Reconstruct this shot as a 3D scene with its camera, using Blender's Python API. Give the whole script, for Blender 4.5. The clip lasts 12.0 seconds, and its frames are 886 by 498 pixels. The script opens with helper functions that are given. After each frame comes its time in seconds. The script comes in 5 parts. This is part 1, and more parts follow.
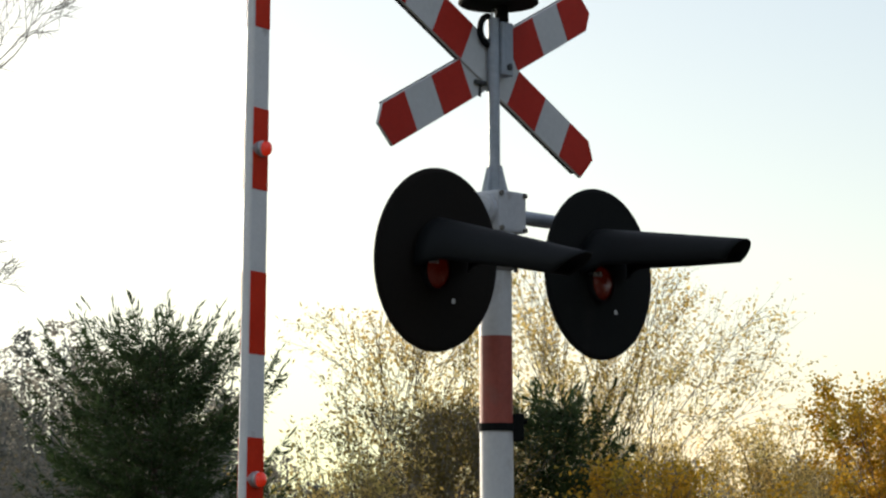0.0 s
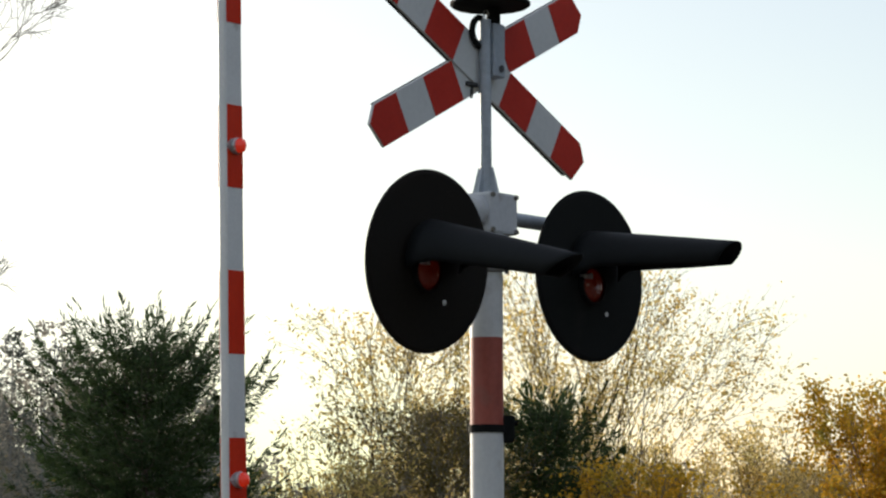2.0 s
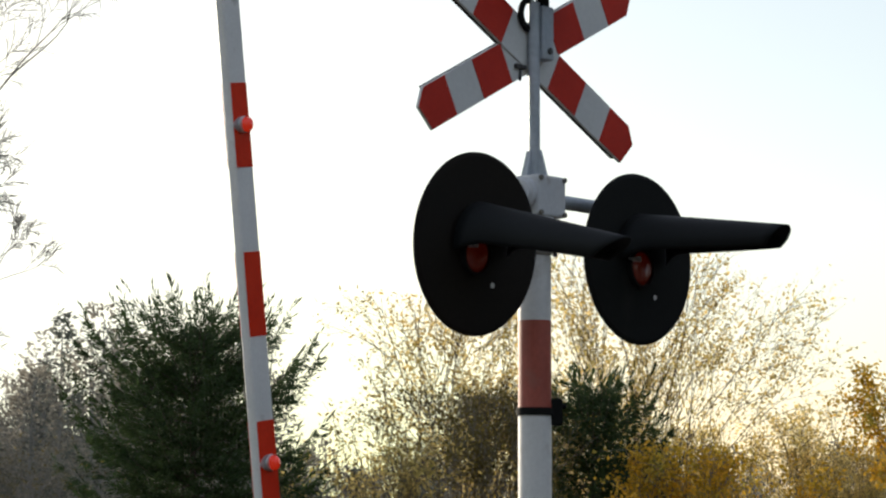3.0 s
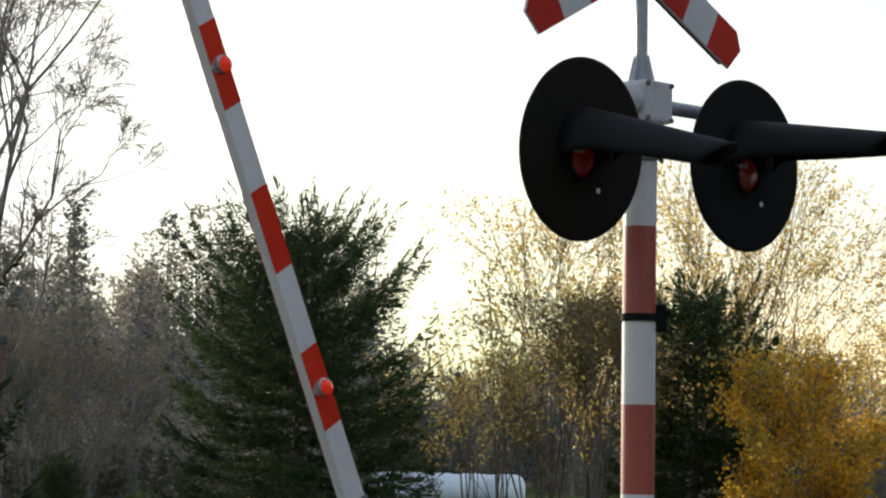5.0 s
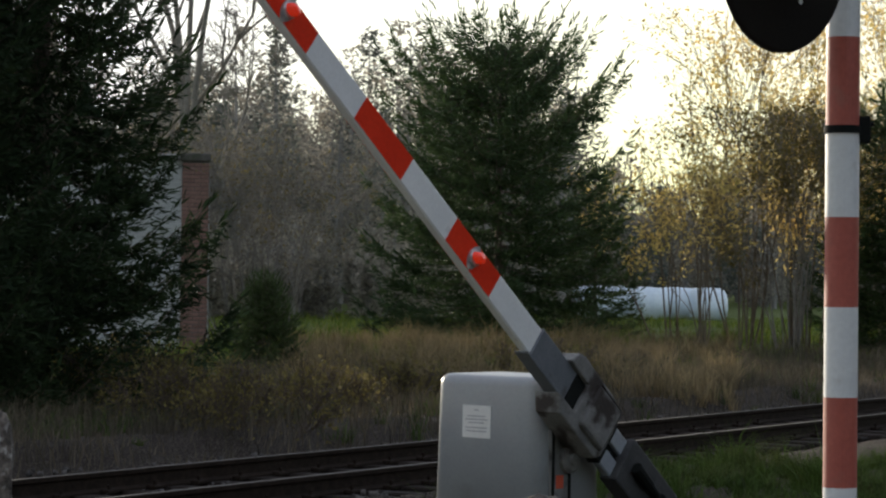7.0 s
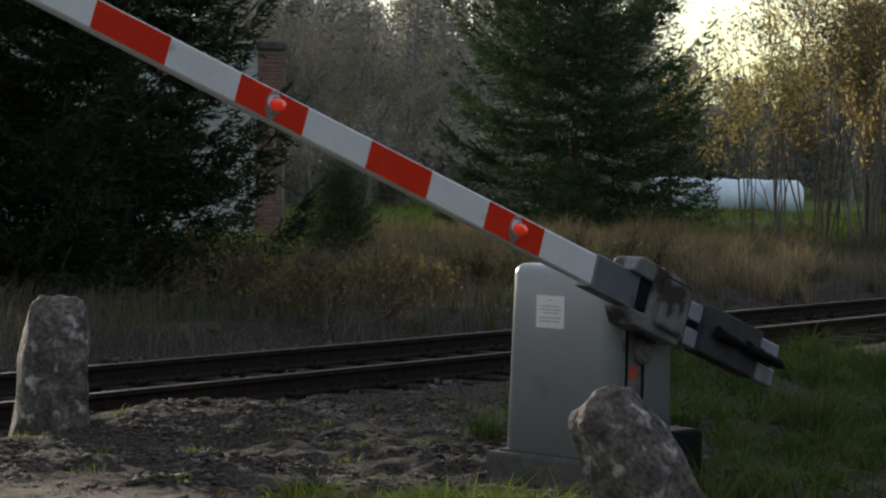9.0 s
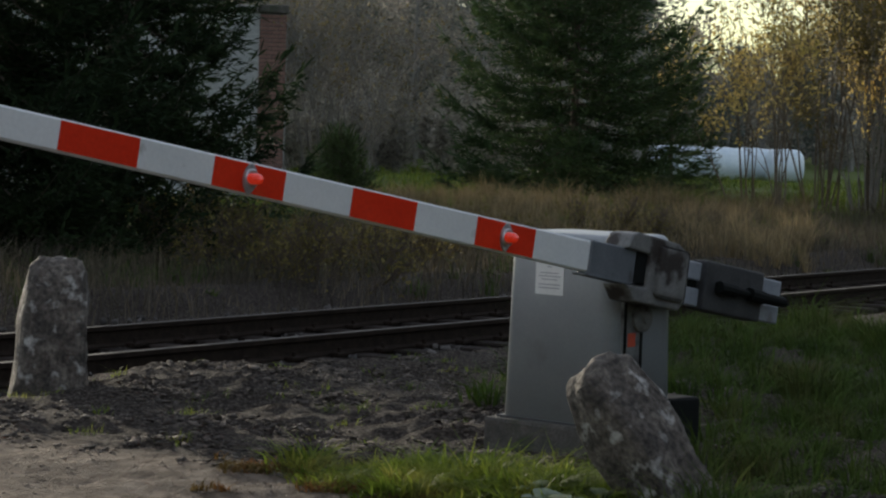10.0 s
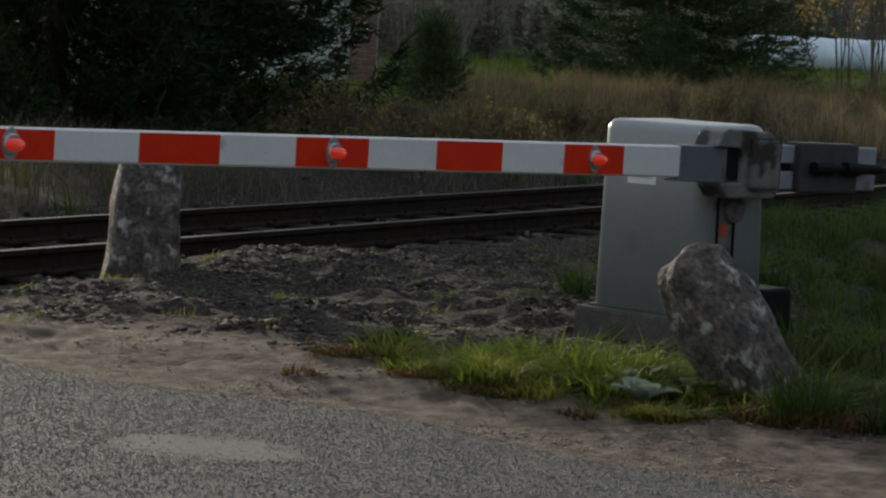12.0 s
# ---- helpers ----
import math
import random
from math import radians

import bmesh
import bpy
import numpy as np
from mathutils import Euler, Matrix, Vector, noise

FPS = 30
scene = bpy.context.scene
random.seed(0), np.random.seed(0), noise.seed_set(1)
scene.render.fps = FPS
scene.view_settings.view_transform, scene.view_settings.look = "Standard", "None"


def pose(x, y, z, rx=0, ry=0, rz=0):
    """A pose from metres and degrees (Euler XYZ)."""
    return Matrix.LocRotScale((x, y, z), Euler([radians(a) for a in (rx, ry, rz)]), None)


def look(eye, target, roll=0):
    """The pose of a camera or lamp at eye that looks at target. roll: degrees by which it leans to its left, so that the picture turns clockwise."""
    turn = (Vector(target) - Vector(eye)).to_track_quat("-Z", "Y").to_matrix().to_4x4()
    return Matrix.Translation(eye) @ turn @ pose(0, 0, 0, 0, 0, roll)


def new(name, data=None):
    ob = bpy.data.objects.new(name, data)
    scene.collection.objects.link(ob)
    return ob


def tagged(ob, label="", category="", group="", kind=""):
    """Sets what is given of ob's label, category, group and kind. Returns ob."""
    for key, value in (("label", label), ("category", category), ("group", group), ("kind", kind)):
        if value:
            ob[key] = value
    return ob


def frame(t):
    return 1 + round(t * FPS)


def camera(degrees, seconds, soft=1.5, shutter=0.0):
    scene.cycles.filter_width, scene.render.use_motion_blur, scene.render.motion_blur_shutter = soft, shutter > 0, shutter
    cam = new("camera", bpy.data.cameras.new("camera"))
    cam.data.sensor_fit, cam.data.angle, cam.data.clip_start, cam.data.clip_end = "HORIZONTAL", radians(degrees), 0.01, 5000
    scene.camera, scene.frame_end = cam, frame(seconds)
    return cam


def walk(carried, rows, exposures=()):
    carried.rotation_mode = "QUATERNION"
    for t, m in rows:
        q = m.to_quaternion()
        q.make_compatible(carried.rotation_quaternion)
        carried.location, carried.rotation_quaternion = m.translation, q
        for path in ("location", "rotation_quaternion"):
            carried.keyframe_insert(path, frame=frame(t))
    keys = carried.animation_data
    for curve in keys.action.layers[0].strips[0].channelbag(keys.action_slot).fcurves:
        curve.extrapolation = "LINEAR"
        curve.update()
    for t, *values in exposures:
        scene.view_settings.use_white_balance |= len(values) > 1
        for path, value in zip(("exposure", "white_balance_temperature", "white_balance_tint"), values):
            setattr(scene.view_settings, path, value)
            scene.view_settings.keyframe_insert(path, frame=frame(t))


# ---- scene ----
cam = camera(18.553, 12.0, soft=2.3)
EYE = Vector((0.0, 0.0, 1.65))

# seconds, heading to the right of +y, pitch up, roll
PATH = (
    (0.0, 0.000, 6.816, 0.031),
    (0.5, -0.622, 6.727, 0.374),
    (1.0, -0.406, 6.729, 0.440),
    (1.5, 0.083, 6.935, 0.329),
    (2.0, 0.189, 6.847, 0.183),
    (2.5, -0.544, 6.653, 0.268),
    (2.7, -0.672, 6.595, 0.390),
    (4.3, -2.392, 5.440, 0.840),
    (4.5, -2.702, 5.208, 1.328),
    (5.0, -3.040, 4.425, 1.186),
    (5.5, -3.761, 3.488, 0.979),
    (6.0, -4.294, 2.793, 1.057),
    (6.5, -5.054, 1.717, 0.984),
    (7.0, -7.217, 0.438, 0.855),
    (7.5, -8.649, -0.878, 1.091),
    (7.7, -8.878, -0.964, 0.943),
    (9.3, -8.649, -2.201, 1.557),
    (9.5, -8.711, -2.383, 1.925),
    (10.0, -8.729, -2.647, 1.897),
    (10.5, -8.495, -2.858, 2.011),
    (11.0, -8.990, -3.459, 2.005),
    (11.5, -10.216, -4.606, 1.987),
    (12.0, -10.583, -5.107, 2.565),
)


def aim(heading, pitch, roll):
    a, b = radians(heading), radians(pitch)
    way = Vector((math.sin(a) * math.cos(b), math.cos(a) * math.cos(b), math.sin(b)))
    return look(EYE, EYE + way * 10, roll)


walk(cam, [(t, aim(h, p, r)) for t, h, p, r in PATH], exposures=((0.0, 0.2, 6450, 9), (6.0, 0.40, 6450, 10), (9.5, 0.22, 6300, 8), (12.0, 0.08, 6350, 7)))

# ---- light ----
SUN_AZ, SUN_EL = -35.0, 9.0
world = bpy.data.worlds.new("sky")
scene.world = world
world.use_nodes = True
wn, wl = world.node_tree.nodes, world.node_tree.links
sky = wn.new("ShaderNodeTexSky")
sky.sky_type, sky.sun_disc = "NISHITA", False
sky.sun_elevation, sky.sun_rotation = radians(SUN_EL), radians(SUN_AZ)
sky.air_density, sky.dust_density, sky.ozone_density = 1.0, 1.0, 1.0
# thin high haze holds the glow round the sun down to an even pale white
haze = wn.new("ShaderNodeMixRGB")
haze.blend_type = "DARKEN"
haze.inputs[0].default_value = 1.0
haze.inputs[2].default_value = (8.0, 7.9, 7.7, 1)
veil = wn.new("ShaderNodeMixRGB")
veil.inputs[0].default_value = 0.22
veil.inputs[2].default_value = (7.9, 7.7, 8.4, 1)
wl.new(sky.outputs[0], veil.inputs[1])
wl.new(veil.outputs[0], haze.inputs[1])
wl.new(haze.outputs[0], wn["Background"].inputs[0])
wn["Background"].inputs[1].default_value = 0.15

sun = new("sun", bpy.data.lights.new("sun", "SUN"))
sun.data.energy, sun.data.angle, sun.data.color = 3.6, radians(1.0), (1.0, 0.87, 0.68)
a, b = radians(SUN_AZ), radians(SUN_EL)
sun.matrix_world = look(Vector((math.sin(a) * math.cos(b), math.cos(a) * math.cos(b), math.sin(b))) * 150, (0, 0, 0))


# ---- materials ----
def material(name, stops, scale=8.0, detail=6.0, rough=0.7, metal=0.0, bump=0.2, bump_scale=60.0, fine=0.25,
             stains=None, stain_scale=2.0, stain_cut=(0.55, 0.7), rough_var=0.1, translucent=0.0, per_object=0.0, spec=None, coords="Object", stretch=(1, 1, 1), per_island=0.0):
    """Noise between the colour stops at one scale, grain at a second, optional stains, relief."""
    m = bpy.data.materials.new(name)
    m.use_nodes = True
    n, l = m.node_tree.nodes, m.node_tree.links
    bsdf = n["Principled BSDF"]
    tc = n.new("ShaderNodeTexCoord")
    mp = n.new("ShaderNodeMapping")
    mp.inputs["Scale"].default_value = stretch
    l.new(tc.outputs[coords], mp.inputs[0])
    n1 = n.new("ShaderNodeTexNoise")
    n1.inputs["Scale"].default_value, n1.inputs["Detail"].default_value = scale, detail
    l.new(mp.outputs[0], n1.inputs["Vector"])
    ramp = n.new("ShaderNodeValToRGB")
    el = ramp.color_ramp.elements
    while len(el) < len(stops):
        el.new(0.5)
    for k, c in enumerate(stops):
        el[k].position = 0.3 + 0.4 * k / max(1, len(stops) - 1)
        el[k].color = (*c, 1)
    l.new(n1.outputs["Fac"], ramp.inputs[0])
    colour = ramp.outputs[0]
    n2 = n.new("ShaderNodeTexNoise")
    n2.inputs["Scale"].default_value, n2.inputs["Detail"].default_value = bump_scale, 4.0
    l.new(mp.outputs[0], n2.inputs["Vector"])
    if fine:
        hsv = n.new("ShaderNodeHueSaturation")
        mr = n.new("ShaderNodeMapRange")
        mr.inputs["From Min"].default_value, mr.inputs["From Max"].default_value = 0.3, 0.7
        mr.inputs["To Min"].default_value, mr.inputs["To Max"].default_value = 1 - fine, 1 + fine
        l.new(n2.outputs["Fac"], mr.inputs["Value"])
        l.new(mr.outputs[0], hsv.inputs["Value"])
        l.new(colour, hsv.inputs["Color"])
        colour = hsv.outputs[0]
    if stains:
        n3 = n.new("ShaderNodeTexNoise")
        n3.inputs["Scale"].default_value, n3.inputs["Detail"].default_value = stain_scale, 8.0
        l.new(mp.outputs[0], n3.inputs["Vector"])
        mr = n.new("ShaderNodeMapRange")
        mr.inputs["From Min"].default_value, mr.inputs["From Max"].default_value = stain_cut
        l.new(n3.outputs["Fac"], mr.inputs["Value"])
        mix = n.new("ShaderNodeMixRGB")
        l.new(mr.outputs[0], mix.inputs[0])
        l.new(colour, mix.inputs[1])
        mix.inputs[2].default_value = (*stains, 1)
        colour = mix.outputs[0]
    for amount, node, socket in ((per_object, "ShaderNodeObjectInfo", "Random"), (per_island, "ShaderNodeNewGeometry", "Random Per Island")):
        if amount:
            oi = n.new(node)
            mr = n.new("ShaderNodeMapRange")
            mr.inputs["To Min"].default_value, mr.inputs["To Max"].default_value = 1 - amount, 1 + amount
            l.new(oi.outputs[socket], mr.inputs["Value"])
            hsv = n.new("ShaderNodeHueSaturation")
            l.new(mr.outputs[0], hsv.inputs["Value"])
            l.new(colour, hsv.inputs["Color"])
            colour = hsv.outputs[0]
    l.new(colour, bsdf.inputs["Base Color"])
    mr = n.new("ShaderNodeMapRange")
    mr.inputs["To Min"].default_value, mr.inputs["To Max"].default_value = max(0, rough - rough_var), min(1, rough + rough_var)
    l.new(n1.outputs["Fac"], mr.inputs["Value"])
    l.new(mr.outputs[0], bsdf.inputs["Roughness"])
    bsdf.inputs["Metallic"].default_value = metal
    if bump:
        bp = n.new("ShaderNodeBump")
        bp.inputs["Strength"].default_value, bp.inputs["Distance"].default_value = bump, 0.01
        l.new(n2.outputs["Fac"], bp.inputs["Height"])
        l.new(bp.outputs[0], bsdf.inputs["Normal"])
    if translucent:
        tr = n.new("ShaderNodeBsdfTranslucent")
        l.new(colour, tr.inputs["Color"])
        ms = n.new("ShaderNodeMixShader")
        ms.inputs[0].default_value = translucent
        l.new(bsdf.outputs[0], ms.inputs[1])
        l.new(tr.outputs[0], ms.inputs[2])
        l.new(ms.outputs[0], n["Material Output"].inputs[0])
        bsdf.inputs["Specular IOR Level"].default_value = 0.2
    if spec is not None:
        bsdf.inputs["Specular IOR Level"].default_value = spec
    if translucent == 0 and max(max(c) for c in stops) < 0.02:
        bsdf.inputs["Specular IOR Level"].default_value = 0.25
    return m


M = dict(
    boom_white=material("white enamel", [(0.70, 0.71, 0.70), (0.80, 0.80, 0.79)], 3, rough=0.4, bump=0.03, fine=0.04, stains=(0.42, 0.40, 0.36), stain_scale=9, stain_cut=(0.66, 0.8)),
    red=material("red reflective film", [(0.64, 0.028, 0.007), (0.76, 0.042, 0.011)], 4, rough=0.5, spec=0.15, bump=0.03, fine=0.06, stains=(0.62, 0.12, 0.03), stain_scale=3, stain_cut=(0.62, 0.85)),
    pole_white=material("white pole paint", [(0.62, 0.63, 0.62), (0.75, 0.75, 0.74)], 5, rough=0.5, bump=0.06, fine=0.05, stains=(0.40, 0.36, 0.30), stain_scale=6, stain_cut=(0.62, 0.8)),
    pole_red=material("faded red pole paint", [(0.34, 0.075, 0.05), (0.42, 0.10, 0.07)], 5, rough=0.55, bump=0.06, fine=0.08, stains=(0.30, 0.12, 0.09), stain_scale=8, stain_cut=(0.6, 0.8)),
    sign_white=material("white reflective sheet", [(0.58, 0.60, 0.59), (0.68, 0.69, 0.68)], 3, rough=0.45, bump=0.02, fine=0.04),
    sign_red=material("red reflective sheet", [(0.48, 0.030, 0.018), (0.58, 0.042, 0.026)], 3, rough=0.5, spec=0.15, bump=0.02, fine=0.05),
    galv=material("blue-grey galvanised steel", [(0.34, 0.39, 0.44), (0.44, 0.48, 0.52)], 12, rough=0.5, metal=0.3, bump=0.05, fine=0.08),
    light_grey=material("pale grey paint", [(0.52, 0.54, 0.56), (0.62, 0.63, 0.64)], 6, rough=0.5, bump=0.05, fine=0.06, stains=(0.30, 0.28, 0.26), stain_scale=10, stain_cut=(0.6, 0.75)),
    black=material("matt black paint", [(0.003, 0.004, 0.0035), (0.006, 0.007, 0.006)], 5, rough=0.85, bump=0.05, fine=0.15, stains=(0.02, 0.018, 0.016), stain_scale=5, stain_cut=(0.6, 0.85)),
    brown_black=material("black paint browned by age", [(0.005, 0.004, 0.0025), (0.011, 0.008, 0.005)], 3, rough=0.85, bump=0.05, fine=0.15),
    hood=material("dark grey-blue hood plastic", [(0.004, 0.006, 0.007), (0.008, 0.010, 0.011)], 5, rough=0.65, bump=0.05, fine=0.1),
    cabinet=material("grey lacquered sheet steel", [(0.27, 0.285, 0.30), (0.33, 0.345, 0.355)], 2.5, rough=0.33, bump=0.03, fine=0.04, stains=(0.20, 0.20, 0.19), stain_scale=4, stain_cut=(0.6, 0.85)),
    cabinet_dark=material("worn dark grey casting", [(0.12, 0.12, 0.12), (0.20, 0.20, 0.19)], 9, rough=0.6, bump=0.15, fine=0.15, stains=(0.035, 0.03, 0.028), stain_scale=7, stain_cut=(0.5, 0.65)),
    steel_grey=material("grey painted steel", [(0.10, 0.112, 0.125), (0.155, 0.165, 0.18)], 7, rough=0.5, bump=0.08, fine=0.1, stains=(0.05, 0.045, 0.04), stain_scale=9, stain_cut=(0.58, 0.72)),
    tail_grey=material("pale grey painted bar", [(0.24, 0.26, 0.29), (0.33, 0.35, 0.38)], 7, rough=0.5, bump=0.08, fine=0.08, stains=(0.14, 0.13, 0.12), stain_scale=9, stain_cut=(0.6, 0.75)),
    worn_cap=material("chipped grey casting", [(0.13, 0.128, 0.122), (0.215, 0.21, 0.20)], 10, rough=0.65, bump=0.3, fine=0.15, stains=(0.030, 0.022, 0.018), stain_scale=7, stain_cut=(0.49, 0.60)),
    iron=material("dark cast iron", [(0.03, 0.03, 0.032), (0.06, 0.06, 0.06)], 14, rough=0.65, bump=0.2, fine=0.2),
    concrete=material("weathered concrete", [(0.05, 0.046, 0.040), (0.12, 0.108, 0.095)], 6, rough=0.9, bump=0.5, bump_scale=70, fine=0.25, stains=(0.05, 0.055, 0.035), stain_scale=5, stain_cut=(0.5, 0.65)),
    stone=material("lichen-grown granite", [(0.030, 0.025, 0.021), (0.09, 0.076, 0.064), (0.18, 0.155, 0.13)], 7, detail=12, rough=0.9, bump=1.0, bump_scale=38, fine=0.6, stains=(0.46, 0.44, 0.41), stain_scale=11, stain_cut=(0.58, 0.70)),
    rail_side=material("rusty rail steel", [(0.016, 0.011, 0.008), (0.034, 0.024, 0.018)], 12, rough=0.85, spec=0.08, bump=0.3, fine=0.25),
    rail_top=material("worn rail head", [(0.07, 0.058, 0.047), (0.12, 0.10, 0.085)], 10, rough=0.8, metal=0.0, bump=0.05, fine=0.1),
    sleeper=material("oiled wooden sleeper", [(0.022, 0.017, 0.014), (0.05, 0.039, 0.032)], 8, rough=0.9, spec=0.1, bump=0.5, fine=0.3, per_object=0.3, stretch=(1, 8, 8)),
    ballast=material("grey ballast stone", [(0.05, 0.043, 0.038), (0.105, 0.094, 0.085)], 4, rough=0.9, bump=0.4, fine=0.2, per_island=0.5),
    bark=material("spruce bark", [(0.06, 0.045, 0.035), (0.12, 0.09, 0.07)], 14, rough=0.95, bump=0.6, bump_scale=30, fine=0.3),
    bark_pale=material("grey-brown willow bark", [(0.11, 0.085, 0.06), (0.21, 0.165, 0.12)], 10, rough=0.9, bump=0.4, fine=0.3),
    # far treetops: base colour lightened to carry the distance haze
    far_mass=material("far treetops paled for haze", [(0.22, 0.22, 0.21), (0.30, 0.295, 0.28)], 0.25, rough=0.95, bump=0, bump_scale=1.2, fine=0.3),
    # for the unseen banks that hold back skylight
    near_mass=material("dark mass that blocks skylight", [(0.035, 0.042, 0.024), (0.07, 0.075, 0.045)], 0.6, rough=0.95, bump=0, bump_scale=1.2, fine=0.3),
    # far trunks: bark lightened for haze as well
    bark_far=material("grey far bark paled for haze", [(0.22, 0.21, 0.195), (0.30, 0.285, 0.265)], 6, rough=0.9, bump=0.2, fine=0.2),
    bark_grey=material("grey bark", [(0.16, 0.145, 0.125), (0.26, 0.235, 0.20)], 6, rough=0.9, bump=0.4, fine=0.3),
    needles=material("spruce needles", [(0.030, 0.056, 0.023), (0.072, 0.106, 0.040)], 1.2, rough=0.6, bump=0, fine=0, translucent=0.38, per_island=0.4),
    # spruce needles again, with the near trees' shade put into the colour
    needles_old=material("spruce needles darkened for shade", [(0.014, 0.028, 0.012), (0.036, 0.056, 0.022)], 1.2, rough=0.75, bump=0, fine=0, translucent=0.25, per_island=0.4),
    needles_young=material("young spruce needles", [(0.045, 0.07, 0.025), (0.085, 0.115, 0.04)], 2.5, rough=0.7, bump=0, fine=0, translucent=0.3, per_island=0.35),
    # pine foliage of the far wood, paler than real needles to show haze
    pine=material("pine needles paled for haze", [(0.13, 0.145, 0.130), (0.18, 0.19, 0.165)], 0.6, rough=0.7, bump=0, fine=0, translucent=0.5, per_island=0.4),
    leaf_willow=material("yellowing willow leaves", [(0.58, 0.40, 0.10), (0.72, 0.54, 0.20), (0.52, 0.44, 0.13)], 0.9, rough=0.5, bump=0, fine=0, translucent=0.7, per_island=0.4),
    leaf_birch=material("golden birch leaves", [(0.62, 0.38, 0.05), (0.74, 0.45, 0.05), (0.46, 0.40, 0.08)], 1.1, rough=0.5, bump=0, fine=0, translucent=0.7, per_island=0.4),
    leaf_olive=material("olive autumn leaves", [(0.13, 0.11, 0.035), (0.20, 0.16, 0.06)], 0.9, rough=0.7, bump=0, fine=0, translucent=0.45, per_island=0.4),
    # brown foliage of the far wood, haze mixed into its colour
    leaf_brown=material("dull brown leaves paled for haze", [(0.25, 0.23, 0.195), (0.35, 0.32, 0.26)], 0.5, rough=0.7, bump=0, fine=0, translucent=0.6, per_island=0.4),
    # darker than the tuft's grass: the verge's weaker light is in the colour
    grass_verge=material("rank verge grass darkened for weak light", [(0.030, 0.055, 0.010), (0.060, 0.098, 0.018), (0.085, 0.082, 0.030)], 1.8, rough=0.85, bump=0, fine=0, translucent=0.3, per_island=0.4),
    litter=material("rusty fallen leaves and weeds", [(0.07, 0.060, 0.02), (0.13, 0.085, 0.03), (0.24, 0.11, 0.04)], 4, rough=0.8, bump=0, fine=0, translucent=0.3, per_island=0.4),
    grass=material("green grass", [(0.045, 0.085, 0.012), (0.14, 0.19, 0.026), (0.27, 0.26, 0.055)], 3.2, rough=0.6, bump=0, fine=0, translucent=0.5, per_island=0.35),
    grass_dry=material("dry grass", [(0.040, 0.036, 0.027), (0.095, 0.081, 0.058), (0.20, 0.162, 0.108)], 0.9, rough=0.8, bump=0, fine=0, translucent=0.4, per_island=0.4),
    straw=material("pale straw", [(0.16, 0.12, 0.065), (0.34, 0.26, 0.14)], 0.6, rough=0.8, bump=0, fine=0, translucent=0.4, per_island=0.4),
    brick=material("dull red brick", [(0.15, 0.085, 0.07), (0.22, 0.125, 0.10)], 6, rough=0.9, bump=0.3, fine=0.2, per_object=0.2, per_island=0.2),
    white_brick=material("whitewashed brick", [(0.34, 0.35, 0.35), (0.46, 0.46, 0.45)], 4, rough=0.9, bump=0.3, fine=0.1, per_island=0.1, per_object=0.1),
    roof=material("grey corrugated roofing", [(0.22, 0.22, 0.22), (0.32, 0.31, 0.30)], 3, rough=0.8, bump=0.2, fine=0.15),
    wrap=material("pale blue bale wrap", [(0.62, 0.72, 0.80), (0.76, 0.83, 0.88)], 2, rough=0.35, bump=0.3, bump_scale=8, fine=0.06),
    paper=material("white paper label", [(0.66, 0.66, 0.64), (0.74, 0.74, 0.72)], 20, rough=0.6, bump=0, fine=0.03),
    ink=material("grey print", [(0.34, 0.34, 0.36), (0.42, 0.42, 0.44)], 20, rough=0.7, bump=0, fine=0.05),
    orange_label=material("red-orange label", [(0.50, 0.07, 0.03), (0.60, 0.10, 0.05)], 20, rough=0.5, bump=0, fine=0.05),
    chrome=material("dull chrome bracket", [(0.45, 0.46, 0.47), (0.58, 0.58, 0.58)], 20, rough=0.35, metal=0.6, bump=0.03, fine=0.08),
    brass=material("dark bolt steel", [(0.16, 0.15, 0.13), (0.25, 0.23, 0.20)], 20, rough=0.5, metal=0.6, bump=0.1, fine=0.1),
    dock=material("grey-green dock leaf", [(0.20, 0.26, 0.20), (0.34, 0.40, 0.32)], 9, rough=0.6, bump=0.1, fine=0.1, translucent=0.3),
)


def lens_material(name, colour, glow):
    m = bpy.data.materials.new(name)
    m.use_nodes = True
    b = m.node_tree.nodes["Principled BSDF"]
    nz = m.node_tree.nodes.new("ShaderNodeTexNoise")
    nz.inputs["Scale"].default_value = 90
    bp = m.node_tree.nodes.new("ShaderNodeBump")
    bp.inputs["Strength"].default_value, bp.inputs["Distance"].default_value = 0.5, 0.003
    m.node_tree.links.new(nz.outputs["Fac"], bp.inputs["Height"])
    m.node_tree.links.new(bp.outputs[0], b.inputs["Normal"])
    b.inputs["Base Color"].default_value = (*colour, 1)
    b.inputs["Roughness"].default_value = 0.12
    b.inputs["Coat Weight"].default_value = 0.6
    b.inputs["Emission Color"].default_value = (1.0, 0.045, 0.012, 1)
    b.inputs["Emission Strength"].default_value = glow
    return m


M["lens"] = lens_material("red glass lens", (0.075, 0.012, 0.004), 0.01)
M["boom_lens"] = lens_material("red plastic boom lens", (0.5, 0.018, 0.008), 0.22)


# ---- mesh helpers ----
def link(name, bm, mats, parent=None, label="", m=None, smooth=False):
    me = bpy.data.meshes.new(name)
    bm.normal_update()
    bm.to_mesh(me)
    bm.free()
    for k in (mats if isinstance(mats, (list, tuple)) else [mats]):
        me.materials.append(M[k])
    if smooth:
        for f in me.polygons:
            f.use_smooth = True
    ob = new(name, me)
    if parent:
        ob.parent = parent
    if m is not None:
        ob.matrix_basis = m
    if label:
        ob["label"] = label
    return ob


def part(name, bm, mats, parent, label="", m=None, smooth=False):
    return link(name, bm, mats, parent, label, m, smooth)


